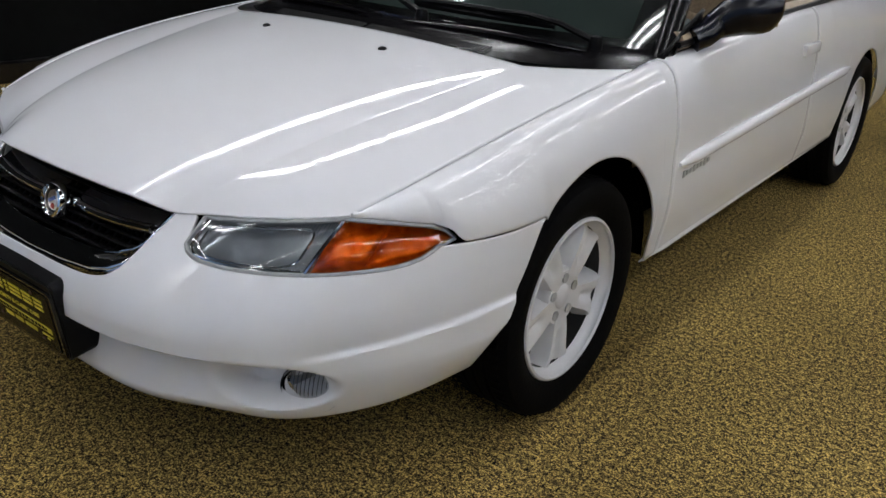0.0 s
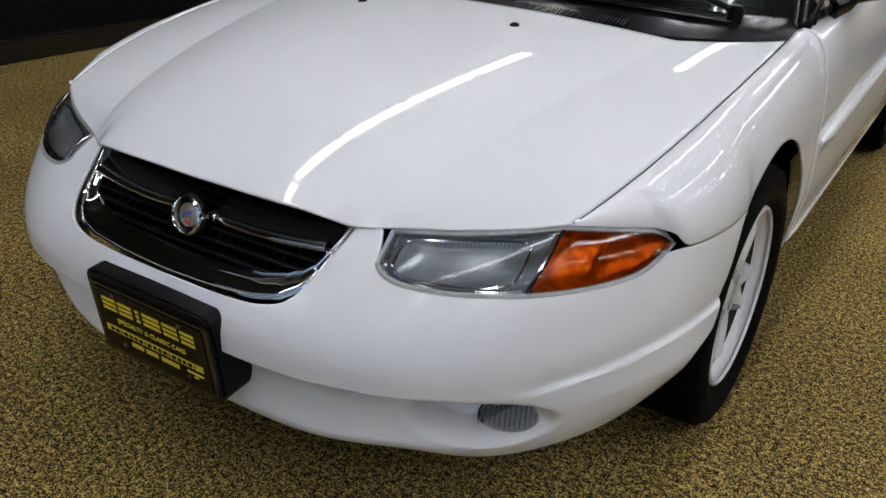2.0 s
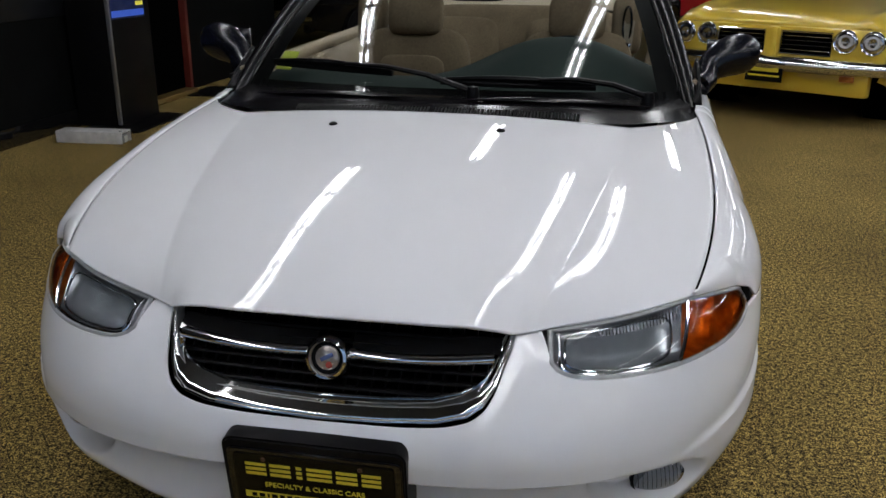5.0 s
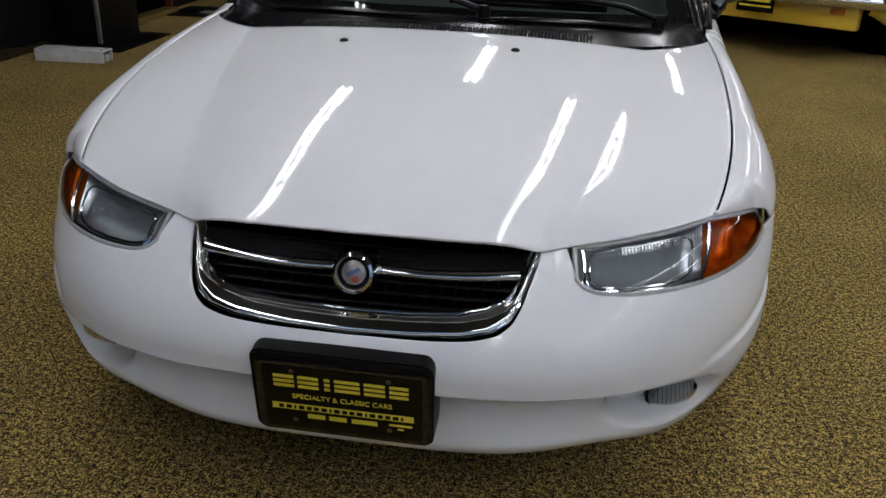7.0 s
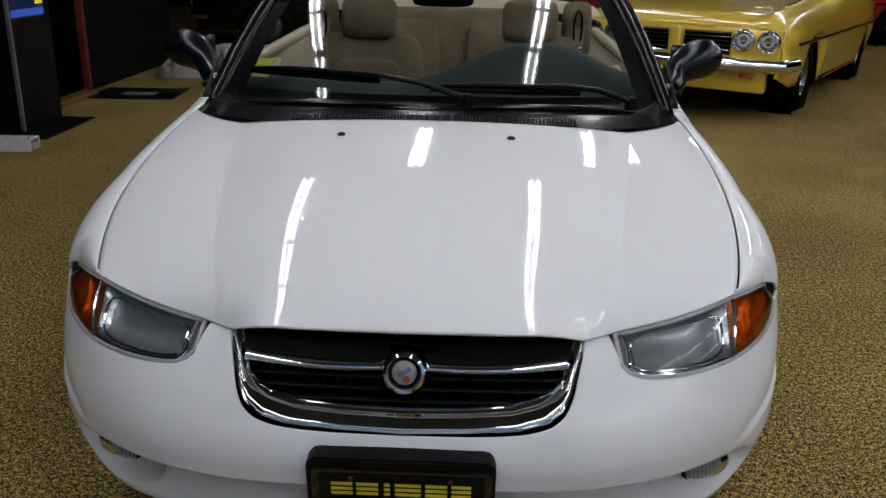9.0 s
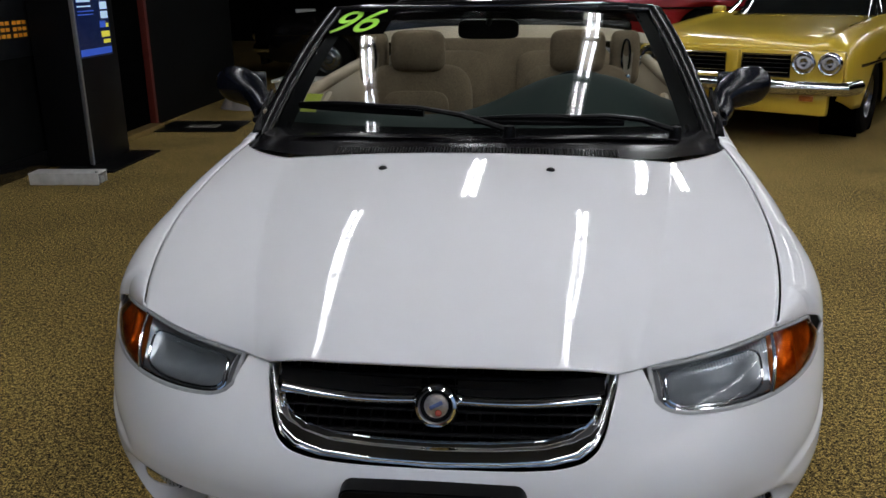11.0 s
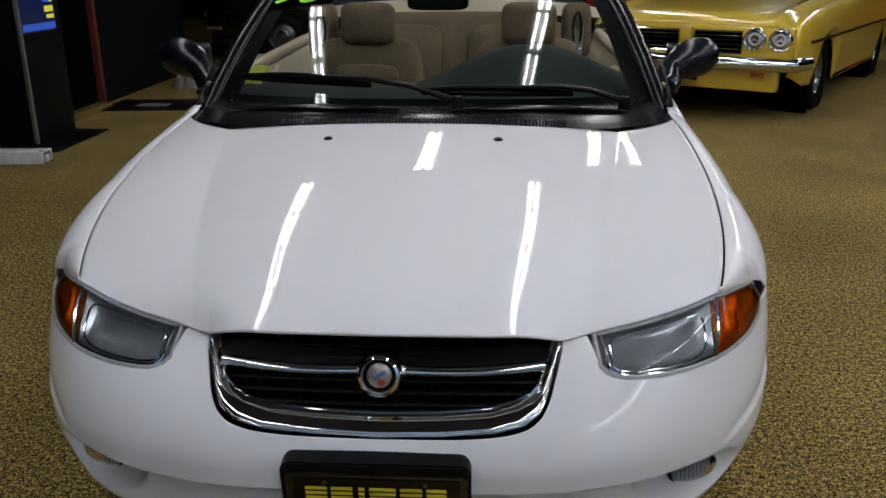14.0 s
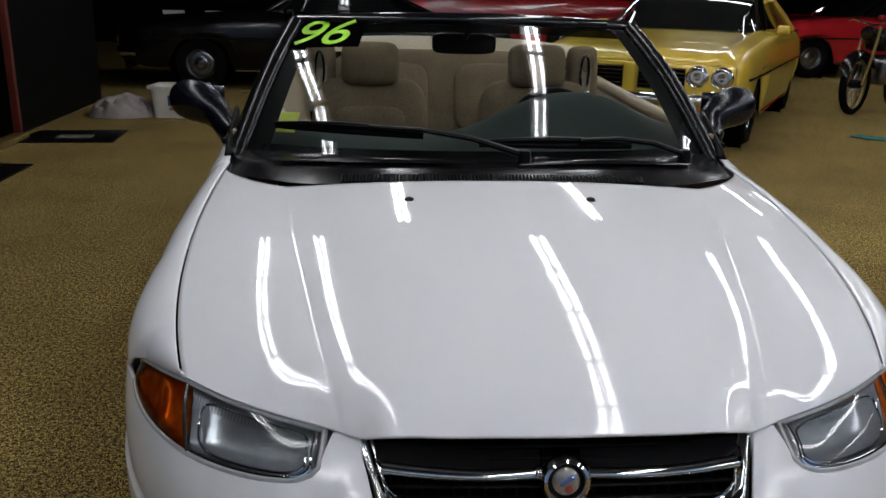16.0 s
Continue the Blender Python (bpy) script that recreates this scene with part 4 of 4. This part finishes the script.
for a in (0.2, math.pi - 0.2, -math.pi / 2):
    part("spoke", sweep([wheel_m @ Vector((0.05 * math.cos(a), 0.05 * math.sin(a), 0)), wheel_m @ Vector((0.172 * math.cos(a), 0.172 * math.sin(a), 0))], 0.014, n=8, flat=0.5), BLACK, steer)
part("mirror_stem", sweep([screen(0, 0.93) + Vector((0, 0.01, -0.01)), (-0.01, 2.05, 1.20)], 0.012, n=8), BLACK, car)
part("inside_mirror", moved(cushion(0.235, 0.04, 0.075, 0.1, 8), pose(-0.01, 2.06, 1.182, 8, 0, 0)), BLACK, car, "black rear-view mirror")
for x in (-0.33, 0.33):
    part("sun_visor", box(0.38, 0.12, 0.016, (x, 2.12, 1.258), 0.006), BLACK, car, "dark sun visor")
part("cabin_floor", box(1.46, 2.1, 0.02, (0, 2.5, 0.36)), DARK, car)


# ---- the shell of the showroom ----
# the south wall is an unseen reflector that closes the room and fills the front
for nm, at, size in (("wall_west", (X0 - 0.06, 6, CEIL / 2), (0.12, 26.2, CEIL)), ("wall_east", (X1 + 0.06, 6, CEIL / 2), (0.12, 26.2, CEIL)),
                     ("wall_north", ((X0 + X1) / 2, Y1 + 0.06, CEIL / 2), (X1 - X0, 0.12, CEIL)), ("wall_south", ((X0 + X1) / 2, Y0 - 0.06, CEIL / 2), (X1 - X0, 0.12, CEIL))):
    south = nm == "wall_south"
    tagged(part(nm, box(*size, at), BOUNCEWALL if south else WALLBLACK, smooth=False), "unseen wall coloured blue to bounce cool fill light" if south else "matt black painted showroom wall", "wall", kind="structure")
tagged(part("ceiling", box(X1 - X0, Y1 - Y0, 0.1, ((X0 + X1) / 2, (Y0 + Y1) / 2, CEIL + 0.05)), CEILING, smooth=False), "dark painted ceiling", "ceiling", kind="structure")
part_w = part("wall_partition", box(0.12, 16.2, CEIL, (-3.66, 1.1, CEIL / 2)), WALLBLACK, smooth=False)
tagged(part_w, "matt black painted partition wall", "wall", kind="structure")
base = part("baseboard", box(0.03, 12.0, 0.14, (-3.585, -0.9, 0.07), 0.004), GLOSSBLACK)
tagged(base, "glossy black skirting board", "baseboard", kind="structure")


def tube_light(at, turn=0.0):
    lamp = thing("ceiling_light", "twin-tube fluorescent ceiling light, lit", "ceiling light", at, turn, "rows of ceiling lights")
    part("housing", box(0.20, 0.90, 0.05, (0, 0, 0.045), 0.006), FIXTURE, lamp)
    for x in (-0.044, 0.044):
        part("tube", lathe([(0.0195, -0.415), (0.0195, 0.415)], 8, m=pose(x, 0, 0, 90, 0, 0)), TUBEGLOW, lamp, "glowing white tube")
    return lamp


first = tube_light((LIGHT_ROWS[0][0], LIGHT_ROWS[0][1], CEIL - 0.075))
for x, y0, n in LIGHT_ROWS:
    for k in range(n):
        if (x, k) != (LIGHT_ROWS[0][0], 0):
            copy_thing(first, pose(x, y0 + PITCH * k, CEIL - 0.075))


# ---- things along the partition ----
kiosk = thing("display_kiosk", "tall black display kiosk with a lit screen by the wall", "kiosk", (-3.39, 5.10, 0))
part("cabinet", box(0.36, 0.62, 1.75, (0, 0, 0.885), 0.012), BLACK, kiosk)
part("base_plate", box(0.50, 0.84, 0.012, (0.17, -0.05, 0.006), 0.004), BLACK, kiosk, "flat black base plate")
part("edge_strip", box(0.030, 0.024, 1.72, (0.176, -0.306, 0.885), 0.004), mat("brushed_strip", (0.45, 0.46, 0.48), 0.35, metal=0.8, grain=0.2), kiosk, "brushed metal corner strip")
screen_ob = part("screen", box(0.006, 0.50, 0.68, (0.182, -0.035, 1.165), 0.002), mat("screen_navy", (0.006, 0.012, 0.05), 0.15, glow=0.5), kiosk, "glowing dark blue screen page")
SCREENBLUE = mat("screen_blue", (0.03, 0.08, 0.42), 0.3, glow=0.6)
SCREENWHITE = mat("screen_white", (0.45, 0.62, 0.85), 0.3, glow=0.6)
SCREENYELLOW = mat("screen_yellow", (0.60, 0.55, 0.06), 0.3, glow=0.6)
for y, z, w, h, ink in ((-0.035, 0.862, 0.48, 0.050, SCREENBLUE), (0.145, 0.93, 0.11, 0.030, SCREENYELLOW), (0.135, 0.985, 0.13, 0.045, SCREENYELLOW), (0.105, 1.06, 0.09, 0.05, SCREENBLUE), (0.175, 1.05, 0.04, 0.03, SCREENYELLOW),
                        (0.145, 1.13, 0.11, 0.055, SCREENWHITE), (0.145, 1.20, 0.11, 0.055, SCREENWHITE), (0.145, 1.27, 0.11, 0.055, SCREENWHITE), (0.145, 1.34, 0.11, 0.055, SCREENWHITE),
                        (-0.15, 1.20, 0.20, 0.010, SCREENWHITE), (-0.13, 1.165, 0.24, 0.008, SCREENBLUE), (-0.14, 1.14, 0.22, 0.008, SCREENBLUE), (-0.15, 1.24, 0.20, 0.018, SCREENWHITE), (-0.15, 1.40, 0.20, 0.04, SCREENBLUE)):
    part("screen_bar", box(0.002, w, h, (0.1865, y, z)), ink, screen_ob)

banner = thing("wall_banner", "black banner with yellow lettering on the wall", "banner", (-3.592, 4.26, 1.22))
part("sheet", box(0.012, 1.26, 0.74, (0, 0, 0), 0.003), mat("banner_vinyl", (0.006, 0.007, 0.009), 0.4, grain=0.2, scale=20), banner)
BANNERINK = mat("banner_ink", (0.85, 0.42, 0.03), 0.5, grain=0.2, scale=30, tint=(0.75, 0.25, 0.02))
for k in range(8):
    if k != 4:
        for z in (1.008, 1.053, 1.098):
            part("print_bar", box(0.002, 0.046, 0.027, (0.008, 0.112 + 0.0605 * k - 0.035 * (k > 4), z - 1.22)), BANNERINK, banner)
for z in (-0.34, 0.34):
    part("eyelet", lathe([(0.0, 0.003), (0.012, 0.003), (0.015, 0.0)], 12, m=pose(0.007, 0.60, z, 0, 90, 0)), NUTGREY, banner)

RED = mat("red_frame", (0.13, 0.018, 0.012), 0.45, grain=0.3, scale=20, tint=(0.09, 0.013, 0.009))
# no opening is cut: a near-black slab paints the doorway's shade
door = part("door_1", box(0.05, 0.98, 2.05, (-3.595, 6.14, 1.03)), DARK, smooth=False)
tagged(door, "doorway with its shade as a near-black slab, in a red painted frame", "door", kind="structure")
for y in (5.63, 6.65):
    part("door_frame", box(0.12, 0.055, 2.12, (-3.57, y, 1.06), 0.004), RED, door, "red painted door post")
part("door_head", box(0.12, 1.075, 0.06, (-3.57, 6.14, 2.10), 0.004), RED, door)
part("threshold", box(0.16, 0.98, 0.05, (-3.52, 6.14, 0.025), 0.006), mat("brass_sill", (0.30, 0.20, 0.06), 0.45, metal=0.5, grain=0.3), door, "worn brass threshold")

channel = thing("metal_channel", "white painted steel channel lying on the carpet", "channel", (-3.14, 4.30, 0), 4)
bm = bmesh.new()
box(0.50, 0.012, 0.085, (0, -0.07, 0.0425), 0.003, bm)
box(0.50, 0.15, 0.012, (0, 0, 0.079), 0.003, bm)
box(0.50, 0.012, 0.085, (0, 0.07, 0.0425), 0.003, bm)
part("profile", bm, mat("white_enamel", (0.82, 0.81, 0.80), 0.4, grain=0.2, scale=20), channel)
part("end_clip", box(0.05, 0.06, 0.05, (0.225, 0, 0.028), 0.006), NUTGREY, channel)
part("end_bolt", lathe([(0, 0.014), (0.012, 0.012), (0.014, 0.0)], 12, m=pose(0.235, -0.05, 0.085)), NUTGREY, channel)

mat_ob = thing("door_mat", "dark rubber door mat with a pale panel", "mat", (-3.08, 6.72, 0), 4)
part("mat", box(0.80, 0.62, 0.010, (0, 0, 0.006), 0.003), BLACK, mat_ob)
part("panel", box(0.30, 0.16, 0.004, (0.02, -0.05, 0.0135), 0.001), mat("pale_panel", (0.20, 0.19, 0.16), 0.8, grain=0.4), mat_ob, "pale worn panel")

towel = thing("towel_heap", "crumpled grey towels piled on the carpet", "towel", (-3.02, 8.05, 0))


def heap(u, v):
    a, r = math.tau * u, v
    p = Vector((math.cos(a) * r, math.sin(a) * r, 0))
    h = (1 - r ** 3.0) * 0.19
    n1 = noise.noise(Vector((p.x * 2.2, p.y * 2.2, 3.1)))
    n2 = noise.noise(Vector((p.x * 5, p.y * 5, 9.7)))
    fold = abs(math.sin(7 * math.hypot(p.x - 0.35, 1.2 * p.y + 0.6) + 2.5 * n1)) + 0.3 * n2
    k = 1 + 0.10 * noise.noise(Vector((math.cos(a) * 1.5, math.sin(a) * 1.5, 7)))
    return (0.36 * p.x * k, 0.27 * p.y * k, max(0.002, h * (0.80 + 0.25 * n1) + 0.060 * fold * (1 - r ** 6)))


part("cloth", facing(grid(heap, 110, 60), (0, 0, 1)), mat("grey_towel", (0.42, 0.38, 0.36), 0.95, grain=0.3, scale=50, bump=0.4, tint=(0.30, 0.27, 0.25)), towel)

tote = thing("storage_box", "white plastic storage box with a lid and label", "storage box", (-2.42, 8.02, 0), -4)
TOTE = mat("tote_plastic", (0.68, 0.67, 0.64), 0.45, grain=0.2, scale=15, tint=(0.60, 0.585, 0.55))


def tub(u, v):
    a = math.tau * u
    c, q = math.cos(a), math.sin(a)
    w, d = 0.235 + 0.025 * v, 0.165 + 0.02 * v
    return (math.copysign(abs(c) ** 0.22, c) * w, math.copysign(abs(q) ** 0.22, q) * d, 0.003 + 0.30 * v)


part("tub", facing(grid(tub, 64, 6), (0, 0, 0)), TOTE, tote)
part("bottom", box(0.44, 0.30, 0.006, (0, 0, 0.004)), TOTE, tote)
part("lid", box(0.56, 0.40, 0.035, (0, 0, 0.315), 0.012), TOTE, tote, "snap-on lid")
label_ob = part("label", box(0.15, 0.002, 0.105, (0.0, -0.182, 0.185)), mat("label_blue", (0.02, 0.09, 0.26), 0.5, grain=0.1), tote, "blue printed label")
part("label_foot", box(0.13, 0.002, 0.03, (0.0, -0.1775, 0.10)), mat("label_red", (0.40, 0.20, 0.18), 0.5), label_ob)
for x in (-0.12, 0.12):
    part("latch", box(0.05, 0.015, 0.05, (x, -0.200, 0.305), 0.004), TOTE, tote)

rag = part("cleaning_rag", facing(grid(lambda u, v: (4.62 + 0.30 * (u - 0.5) + 0.05 * math.sin(5 * v), 7.0 + 0.22 * (v - 0.5) + 0.04 * math.sin(6 * u), 0.012 + 0.02 * abs(noise.noise(Vector((u * 4, v * 4, 1))))), 20, 16), (0, 0, 1)), mat("teal_cloth", (0.02, 0.20, 0.19), 0.95, grain=0.3, scale=60, bump=0.3))
tagged(thick(rag, 0.006, -1), "teal cleaning cloth dropped on the carpet", "cloth")


# ---- other cars in the hall ----
CARGLASS = mat("dark_car_glass", (0.008, 0.010, 0.010), 0.04, coat=0.5, grain=0.05)
STEEL = mat("steel_wheel", (0.30, 0.30, 0.31), 0.22, metal=0.9, grain=0.15, scale=30)


def coupe(name, label, paint, at, turn, size=1.0):
    """A full-size two-door from around 1970, nose at its own origin, tail along +y."""
    c = thing(name, label, "car", at, turn)
    c.scale = (size, size, size)
    length, fy, ry = 5.15, 0.98, 3.85
    WID = [(0.0, 0.89), (0.08, 0.92), (0.4, 0.955), (1.2, 0.965), (2.6, 0.97), (3.6, 0.98), (4.6, 0.90), (5.05, 0.82), (5.15, 0.76)]
    HGT = [(0.0, 0.78), (0.06, 0.85), (0.25, 0.90), (0.9, 0.955), (1.8, 1.00), (3.0, 0.98), (3.9, 0.97), (4.6, 0.94), (5.0, 0.88), (5.15, 0.78)]

    def low(y):
        for cy in (fy, ry):
            if abs(y - cy) < 0.39:
                return 0.30 + math.sqrt(0.39 ** 2 - (y - cy) ** 2) * 0.98
        return lerp(y, [(0, 0.40), (0.3, 0.30), (1.4, 0.24), (3.4, 0.24), (4.6, 0.32), (5.15, 0.42)])

    def hull(u, v):
        y = length * (u - 0.02 * math.sin(math.tau * u))
        w, t, lo = curve(y, WID), curve(y, HGT), low(y)
        s = 2 * v - 1
        k = abs(s)
        if k < 0.5:
            q = k / 0.5
            x, z = 0.88 * w * q, t - 0.012 * q ** 2 + 0.030 * math.exp(-((q - 0.92) / 0.08) ** 2)
        elif k < 0.68:
            a = (k - 0.5) / 0.18 * math.pi / 2
            sh = max(lo, t - 0.20)
            x, z = w * (0.88 + 0.12 * math.sin(a)), sh + (t - 0.012 - sh) * math.cos(a)
        else:
            q = (k - 0.68) / 0.32
            sh = max(lo, t - 0.20)
            z = sh + (lo - sh) * q
            x = w * (1 + 0.012 * math.sin(math.pi * min(1, 1.3 * q)) - 0.05 * q * q)
        return (math.copysign(x, s), y, z)

    body = part("body", facing(grid(hull, 130, 60), (0, 0, 1)), paint, c)
    thick(body, 0.01)
    part("chassis", box(1.5, 4.6, 0.35, (0, 2.55, 0.46), 0.05), DARK, c)
    part("tail_panel", box(1.5, 0.04, 0.36, (0, 5.10, 0.60), 0.02), paint, c)
    # glasshouse

    def house(u, v, lift=0.0):
        s = 2 * v - 1
        y = 1.72 + 2.45 * u
        top = curve(y, [(1.72, 0.955), (2.38, 1.315), (2.8, 1.345), (3.3, 1.325), (4.17, 0.98)])
        wb = 0.78
        k = abs(s)
        if k < 0.6:
            x, z = 0.60 * k / 0.6, top - 0.012 * (k / 0.6) ** 2
        else:
            q = (k - 0.6) / 0.4
            x, z = 0.60 + (wb - 0.60) * q, top - 0.012 + (0.945 - top) * q
        return (math.copysign(x + lift * 0.3, s), y, max(0.94, z) + lift)

    part("glasshouse", facing(grid(house, 40, 30), (0, 0, 1)), CARGLASS, c, "dark tinted windows")
    part("roof", facing(grid(lambda u, v: house(0.27 + 0.40 * u, 0.19 + 0.62 * v, 0.008), 20, 24), (0, 0, 1)), paint, c)
    for s in (1, -1):
        part("screen_pillar", sweep([(s * 0.765, 1.74, 0.955), (s * 0.69, 2.06, 1.14), (s * 0.61, 2.38, 1.318)], 0.022, n=8), CHROME, c, "chrome windscreen trim")
        part("rear_pillar", sweep([(s * 0.615, 3.35, 1.31), (s * 0.72, 3.75, 1.13), (s * 0.79, 4.12, 0.965)], 0.075, n=10, flat=0.4), paint, c)
        part("vent_post", sweep([(s * 0.79, 2.26, 0.95), (s * 0.68, 2.42, 1.29)], 0.012, n=6), CHROME, c)
        part("belt_trim", sweep([(s * 0.90, 1.8 + 0.12 * i, 0.945) for i in range(20)], 0.010, n=6), CHROME, c)
        part("side_stripe", sweep([(s * (curve(0.25 + 0.12 * i, WID) + 0.010), 0.25 + 0.12 * i, 0.665) for i in range(38)], 0.014, n=6), GLOSSBLACK, c, "dark side stripe")
        part("sill_trim", sweep([(s * 0.915, 1.42 + 0.1 * i, 0.262) for i in range(20)], 0.022, n=6), CHROME, c)
        part("door_handle", box(0.03, 0.13, 0.03, (s * 0.955, 3.0, 0.80), 0.008), CHROME, c)
        m2 = part("door_mirror", moved(cushion(0.13, 0.09, 0.09, 0.2, 6), pose(s * 0.96, 2.12, 1.02)), paint, c)
        part("stem", sweep([(s * 0.90, 2.14, 0.945), (s * 0.95, 2.12, 0.99)], 0.018, n=6), paint, m2)
        for y in (fy, ry):
            w = part("wheel", lathe([(0.0, 0.075), (0.045, 0.072), (0.06, 0.05), (0.10, 0.035), (0.13, 0.045), (0.165, 0.030), (0.185, 0.062), (0.195, 0.075), (0.19, 0.0)], 32, m=pose(s * 0.80, y, 0.335, 0, 90 * s, 0)), STEEL, c, "bright steel wheel")
            part("tyre", lathe([(0.19, 0.09), (0.26, 0.105), (0.31, 0.095), (0.335, 0.06), (0.335, -0.06), (0.31, -0.095), (0.19, -0.09)], 40, m=pose(s * 0.80, y, 0.335, 0, 90 * s, 0)), RUBBER, w)
            wells = lathe([(0.33, -0.25), (0.385, -0.25), (0.385, 0.06)], 30, m=pose(s * 0.82, y, 0.30, 0, 90 * s, 0))
            part("wheel_well", wells, DARK, c)
    # nose: bumper bar, grille openings, twin lamps
    part("bumper", sweep([(-0.95, 0.20, 0.50), (-0.91, 0.02, 0.495), (-0.5, -0.06, 0.49), (0, -0.10, 0.49), (0.5, -0.06, 0.49), (0.91, 0.02, 0.495), (0.95, 0.20, 0.50)], 0.062, n=12, flat=1.0), CHROME, c, "chrome front bumper")
    part("valance", box(1.55, 0.10, 0.20, (0, 0.06, 0.36), 0.03), paint, c)
    part("nose_panel", box(1.76, 0.10, 0.30, (0, 0.03, 0.64), 0.04), paint, c)
    part("nose_ridge", box(0.10, 0.14, 0.24, (0, 0.0, 0.66), 0.03), paint, c)
    for s in (1, -1):
        g = part("grille_half", box(0.40, 0.03, 0.17, (s * 0.270, -0.020, 0.660), 0.012), DARK, c, "black grille opening")
        part("surround", sweep([(s * 0.270 + a * 0.202, -0.038, 0.660 + b * 0.088) for a, b in ((-1, -1), (1, -1), (1, 1), (-1, 1), (-1, -1))], 0.008, n=6), CHROME, g)
        for k in range(4):
            part("slat", box(0.38, 0.02, 0.006, (s * 0.270, -0.038, 0.606 + 0.036 * k), 0.002), CHROME if k in (0, 3) else BLACK, g)
        for x in (0.572, 0.775):
            l = part("headlight", lathe([(0.076, 0.0), (0.086, 0.020), (0.094, 0.010), (0.094, -0.03)], 28, m=pose(s * x, -0.035, 0.69, 90, 0, 0)), CHROME, c, "round headlight in a chrome ring")
            part("lens", lathe([(0.0, 0.006), (0.018, 0.010), (0.02, 0.002), (0.055, 0.009), (0.077, 0.002)], 24, m=pose(s * x, -0.035, 0.69, 90, 0, 0)), MIRROR, l)
        part("marker_lamp", box(0.11, 0.02, 0.045, (s * 0.62, -0.028, 0.385 + 0.02), 0.006), AMBERBACK, c)
    p = part("dealer_plate", box(0.31, 0.012, 0.155, (0.0, -0.135, 0.42), 0.004), PLATEBLACK, c, "black dealer plate with yellow print")
    part("print_bar", box(0.24, 0.004, 0.042, (0, -0.1425, 0.445), 0.001, seg=1), YELLOWINK, p)
    part("print_bar", box(0.26, 0.004, 0.014, (0, -0.1425, 0.392), 0.001, seg=1), YELLOWINK, p)
    return c


coupe("yellow_coupe", "yellow 1970s two-door coupe with twin round headlights", YELLOWCAR, (1.87, 6.28, 0), -31.7)
coupe("black_coupe", "glossy black two-door coupe seen from its side", BLACKCAR, (-3.72, 11.1, 0), -84)
coupe("red_coupe", "glossy red two-door coupe parked across the hall", REDCAR, (5.9, 13.9, 0), -86)
coupe("red_coupe", "glossy red two-door coupe parked behind the others", REDCAR, (-1.9, 15.2, 0), -86, size=1.28)
for x, y, t in ((-3.05, 10.75, 20), (-2.55, 10.8, -15)):
    sheet = thing("paper_card", "white information card propped on a bonnet", "card", (x, y, 0.915), t)
    part("card", box(0.28, 0.012, 0.17, (0, 0, 0.035), 0.002, m=pose(0, 0, 0, -68, 0, 0)), FIXTURE, sheet)

moto = thing("motorcycle", "black vintage motorcycle with a brass tube frame", "motorcycle", (5.32, 8.75, 0), -52)
BRASS = mat("brass_tube", (0.30, 0.22, 0.08), 0.4, metal=0.7, grain=0.3)
for y in (0.0, 1.42):
    w = part("wheel", lathe([(0.285, -0.02), (0.30, 0.0), (0.285, 0.02)], 40, m=pose(0, y, 0.36, 0, 90, 0)), BRASS, moto)
    part("tyre", lathe([(0.29, 0.035), (0.33, 0.045), (0.358, 0.02), (0.358, -0.02), (0.33, -0.045), (0.29, -0.035)], 40, m=pose(0, y, 0.36, 0, 90, 0)), RUBBER, w)
    part("hub", lathe([(0.05, -0.06), (0.06, 0.0), (0.05, 0.06)], 20, m=pose(0, y, 0.36, 0, 90, 0)), BLACK, w)
    for k in range(18):
        a = math.tau * k / 18
        part("spoke", sweep([(0.03 * (-1) ** k, y + 0.05 * math.cos(a), 0.36 + 0.05 * math.sin(a)), (0, y + 0.29 * math.cos(a + 0.2), 0.36 + 0.29 * math.sin(a + 0.2))], 0.003, n=4), STEEL, w)
    part("mudguard", lathe([(0.385, -0.07), (0.405, 0.0), (0.385, 0.07)], 40, m=pose(0, y, 0.36, 0, 90, 0), arc=math.tau), BLACKCAR, moto, "black rounded mudguard") if y else None
part("front_mudguard", facing(grid(lambda u, v: (0.075 * (2 * v - 1), 0.40 * math.cos(math.pi * (0.15 + 0.75 * u)), 0.36 + 0.40 * math.sin(math.pi * (0.15 + 0.75 * u)) - 0.03 * (2 * v - 1) ** 2), 24, 8), (0, 0, 1)), BLACKCAR, moto, "black front mudguard")
part("tank", moved(cushion(0.28, 0.55, 0.26, 0), pose(0, 0.62, 0.86)), BLACKCAR, moto, "black fuel tank")
part("saddle", moved(cushion(0.26, 0.50, 0.10, 0), pose(0, 1.12, 0.84)), BLACK, moto, "black saddle")
part("engine", moved(cushion(0.30, 0.40, 0.36, 0), pose(0, 0.68, 0.50)), STEEL, moto, "metal engine block")
for s in (1, -1):
    part("fork", sweep([(s * 0.08, 0.0, 0.36), (s * 0.09, 0.16, 0.72), (s * 0.09, 0.26, 1.02)], 0.018, n=8), BRASS, moto)
    part("chain_stay", sweep([(s * 0.08, 0.62, 0.42), (s * 0.08, 1.42, 0.36)], 0.016, n=8), BRASS, moto)
    part("handlebar", sweep([(0, 0.26, 1.04), (s * 0.25, 0.28, 1.10), (s * 0.36, 0.42, 1.08)], 0.013, n=8), CHROME, moto)
part("headlamp", lathe([(0.0, 0.02), (0.07, 0.01), (0.085, -0.01), (0.06, -0.10), (0.0, -0.13)], 24, m=pose(0, 0.12, 0.95, 90, 0, 0)), BLACKCAR, moto, "round black headlamp")
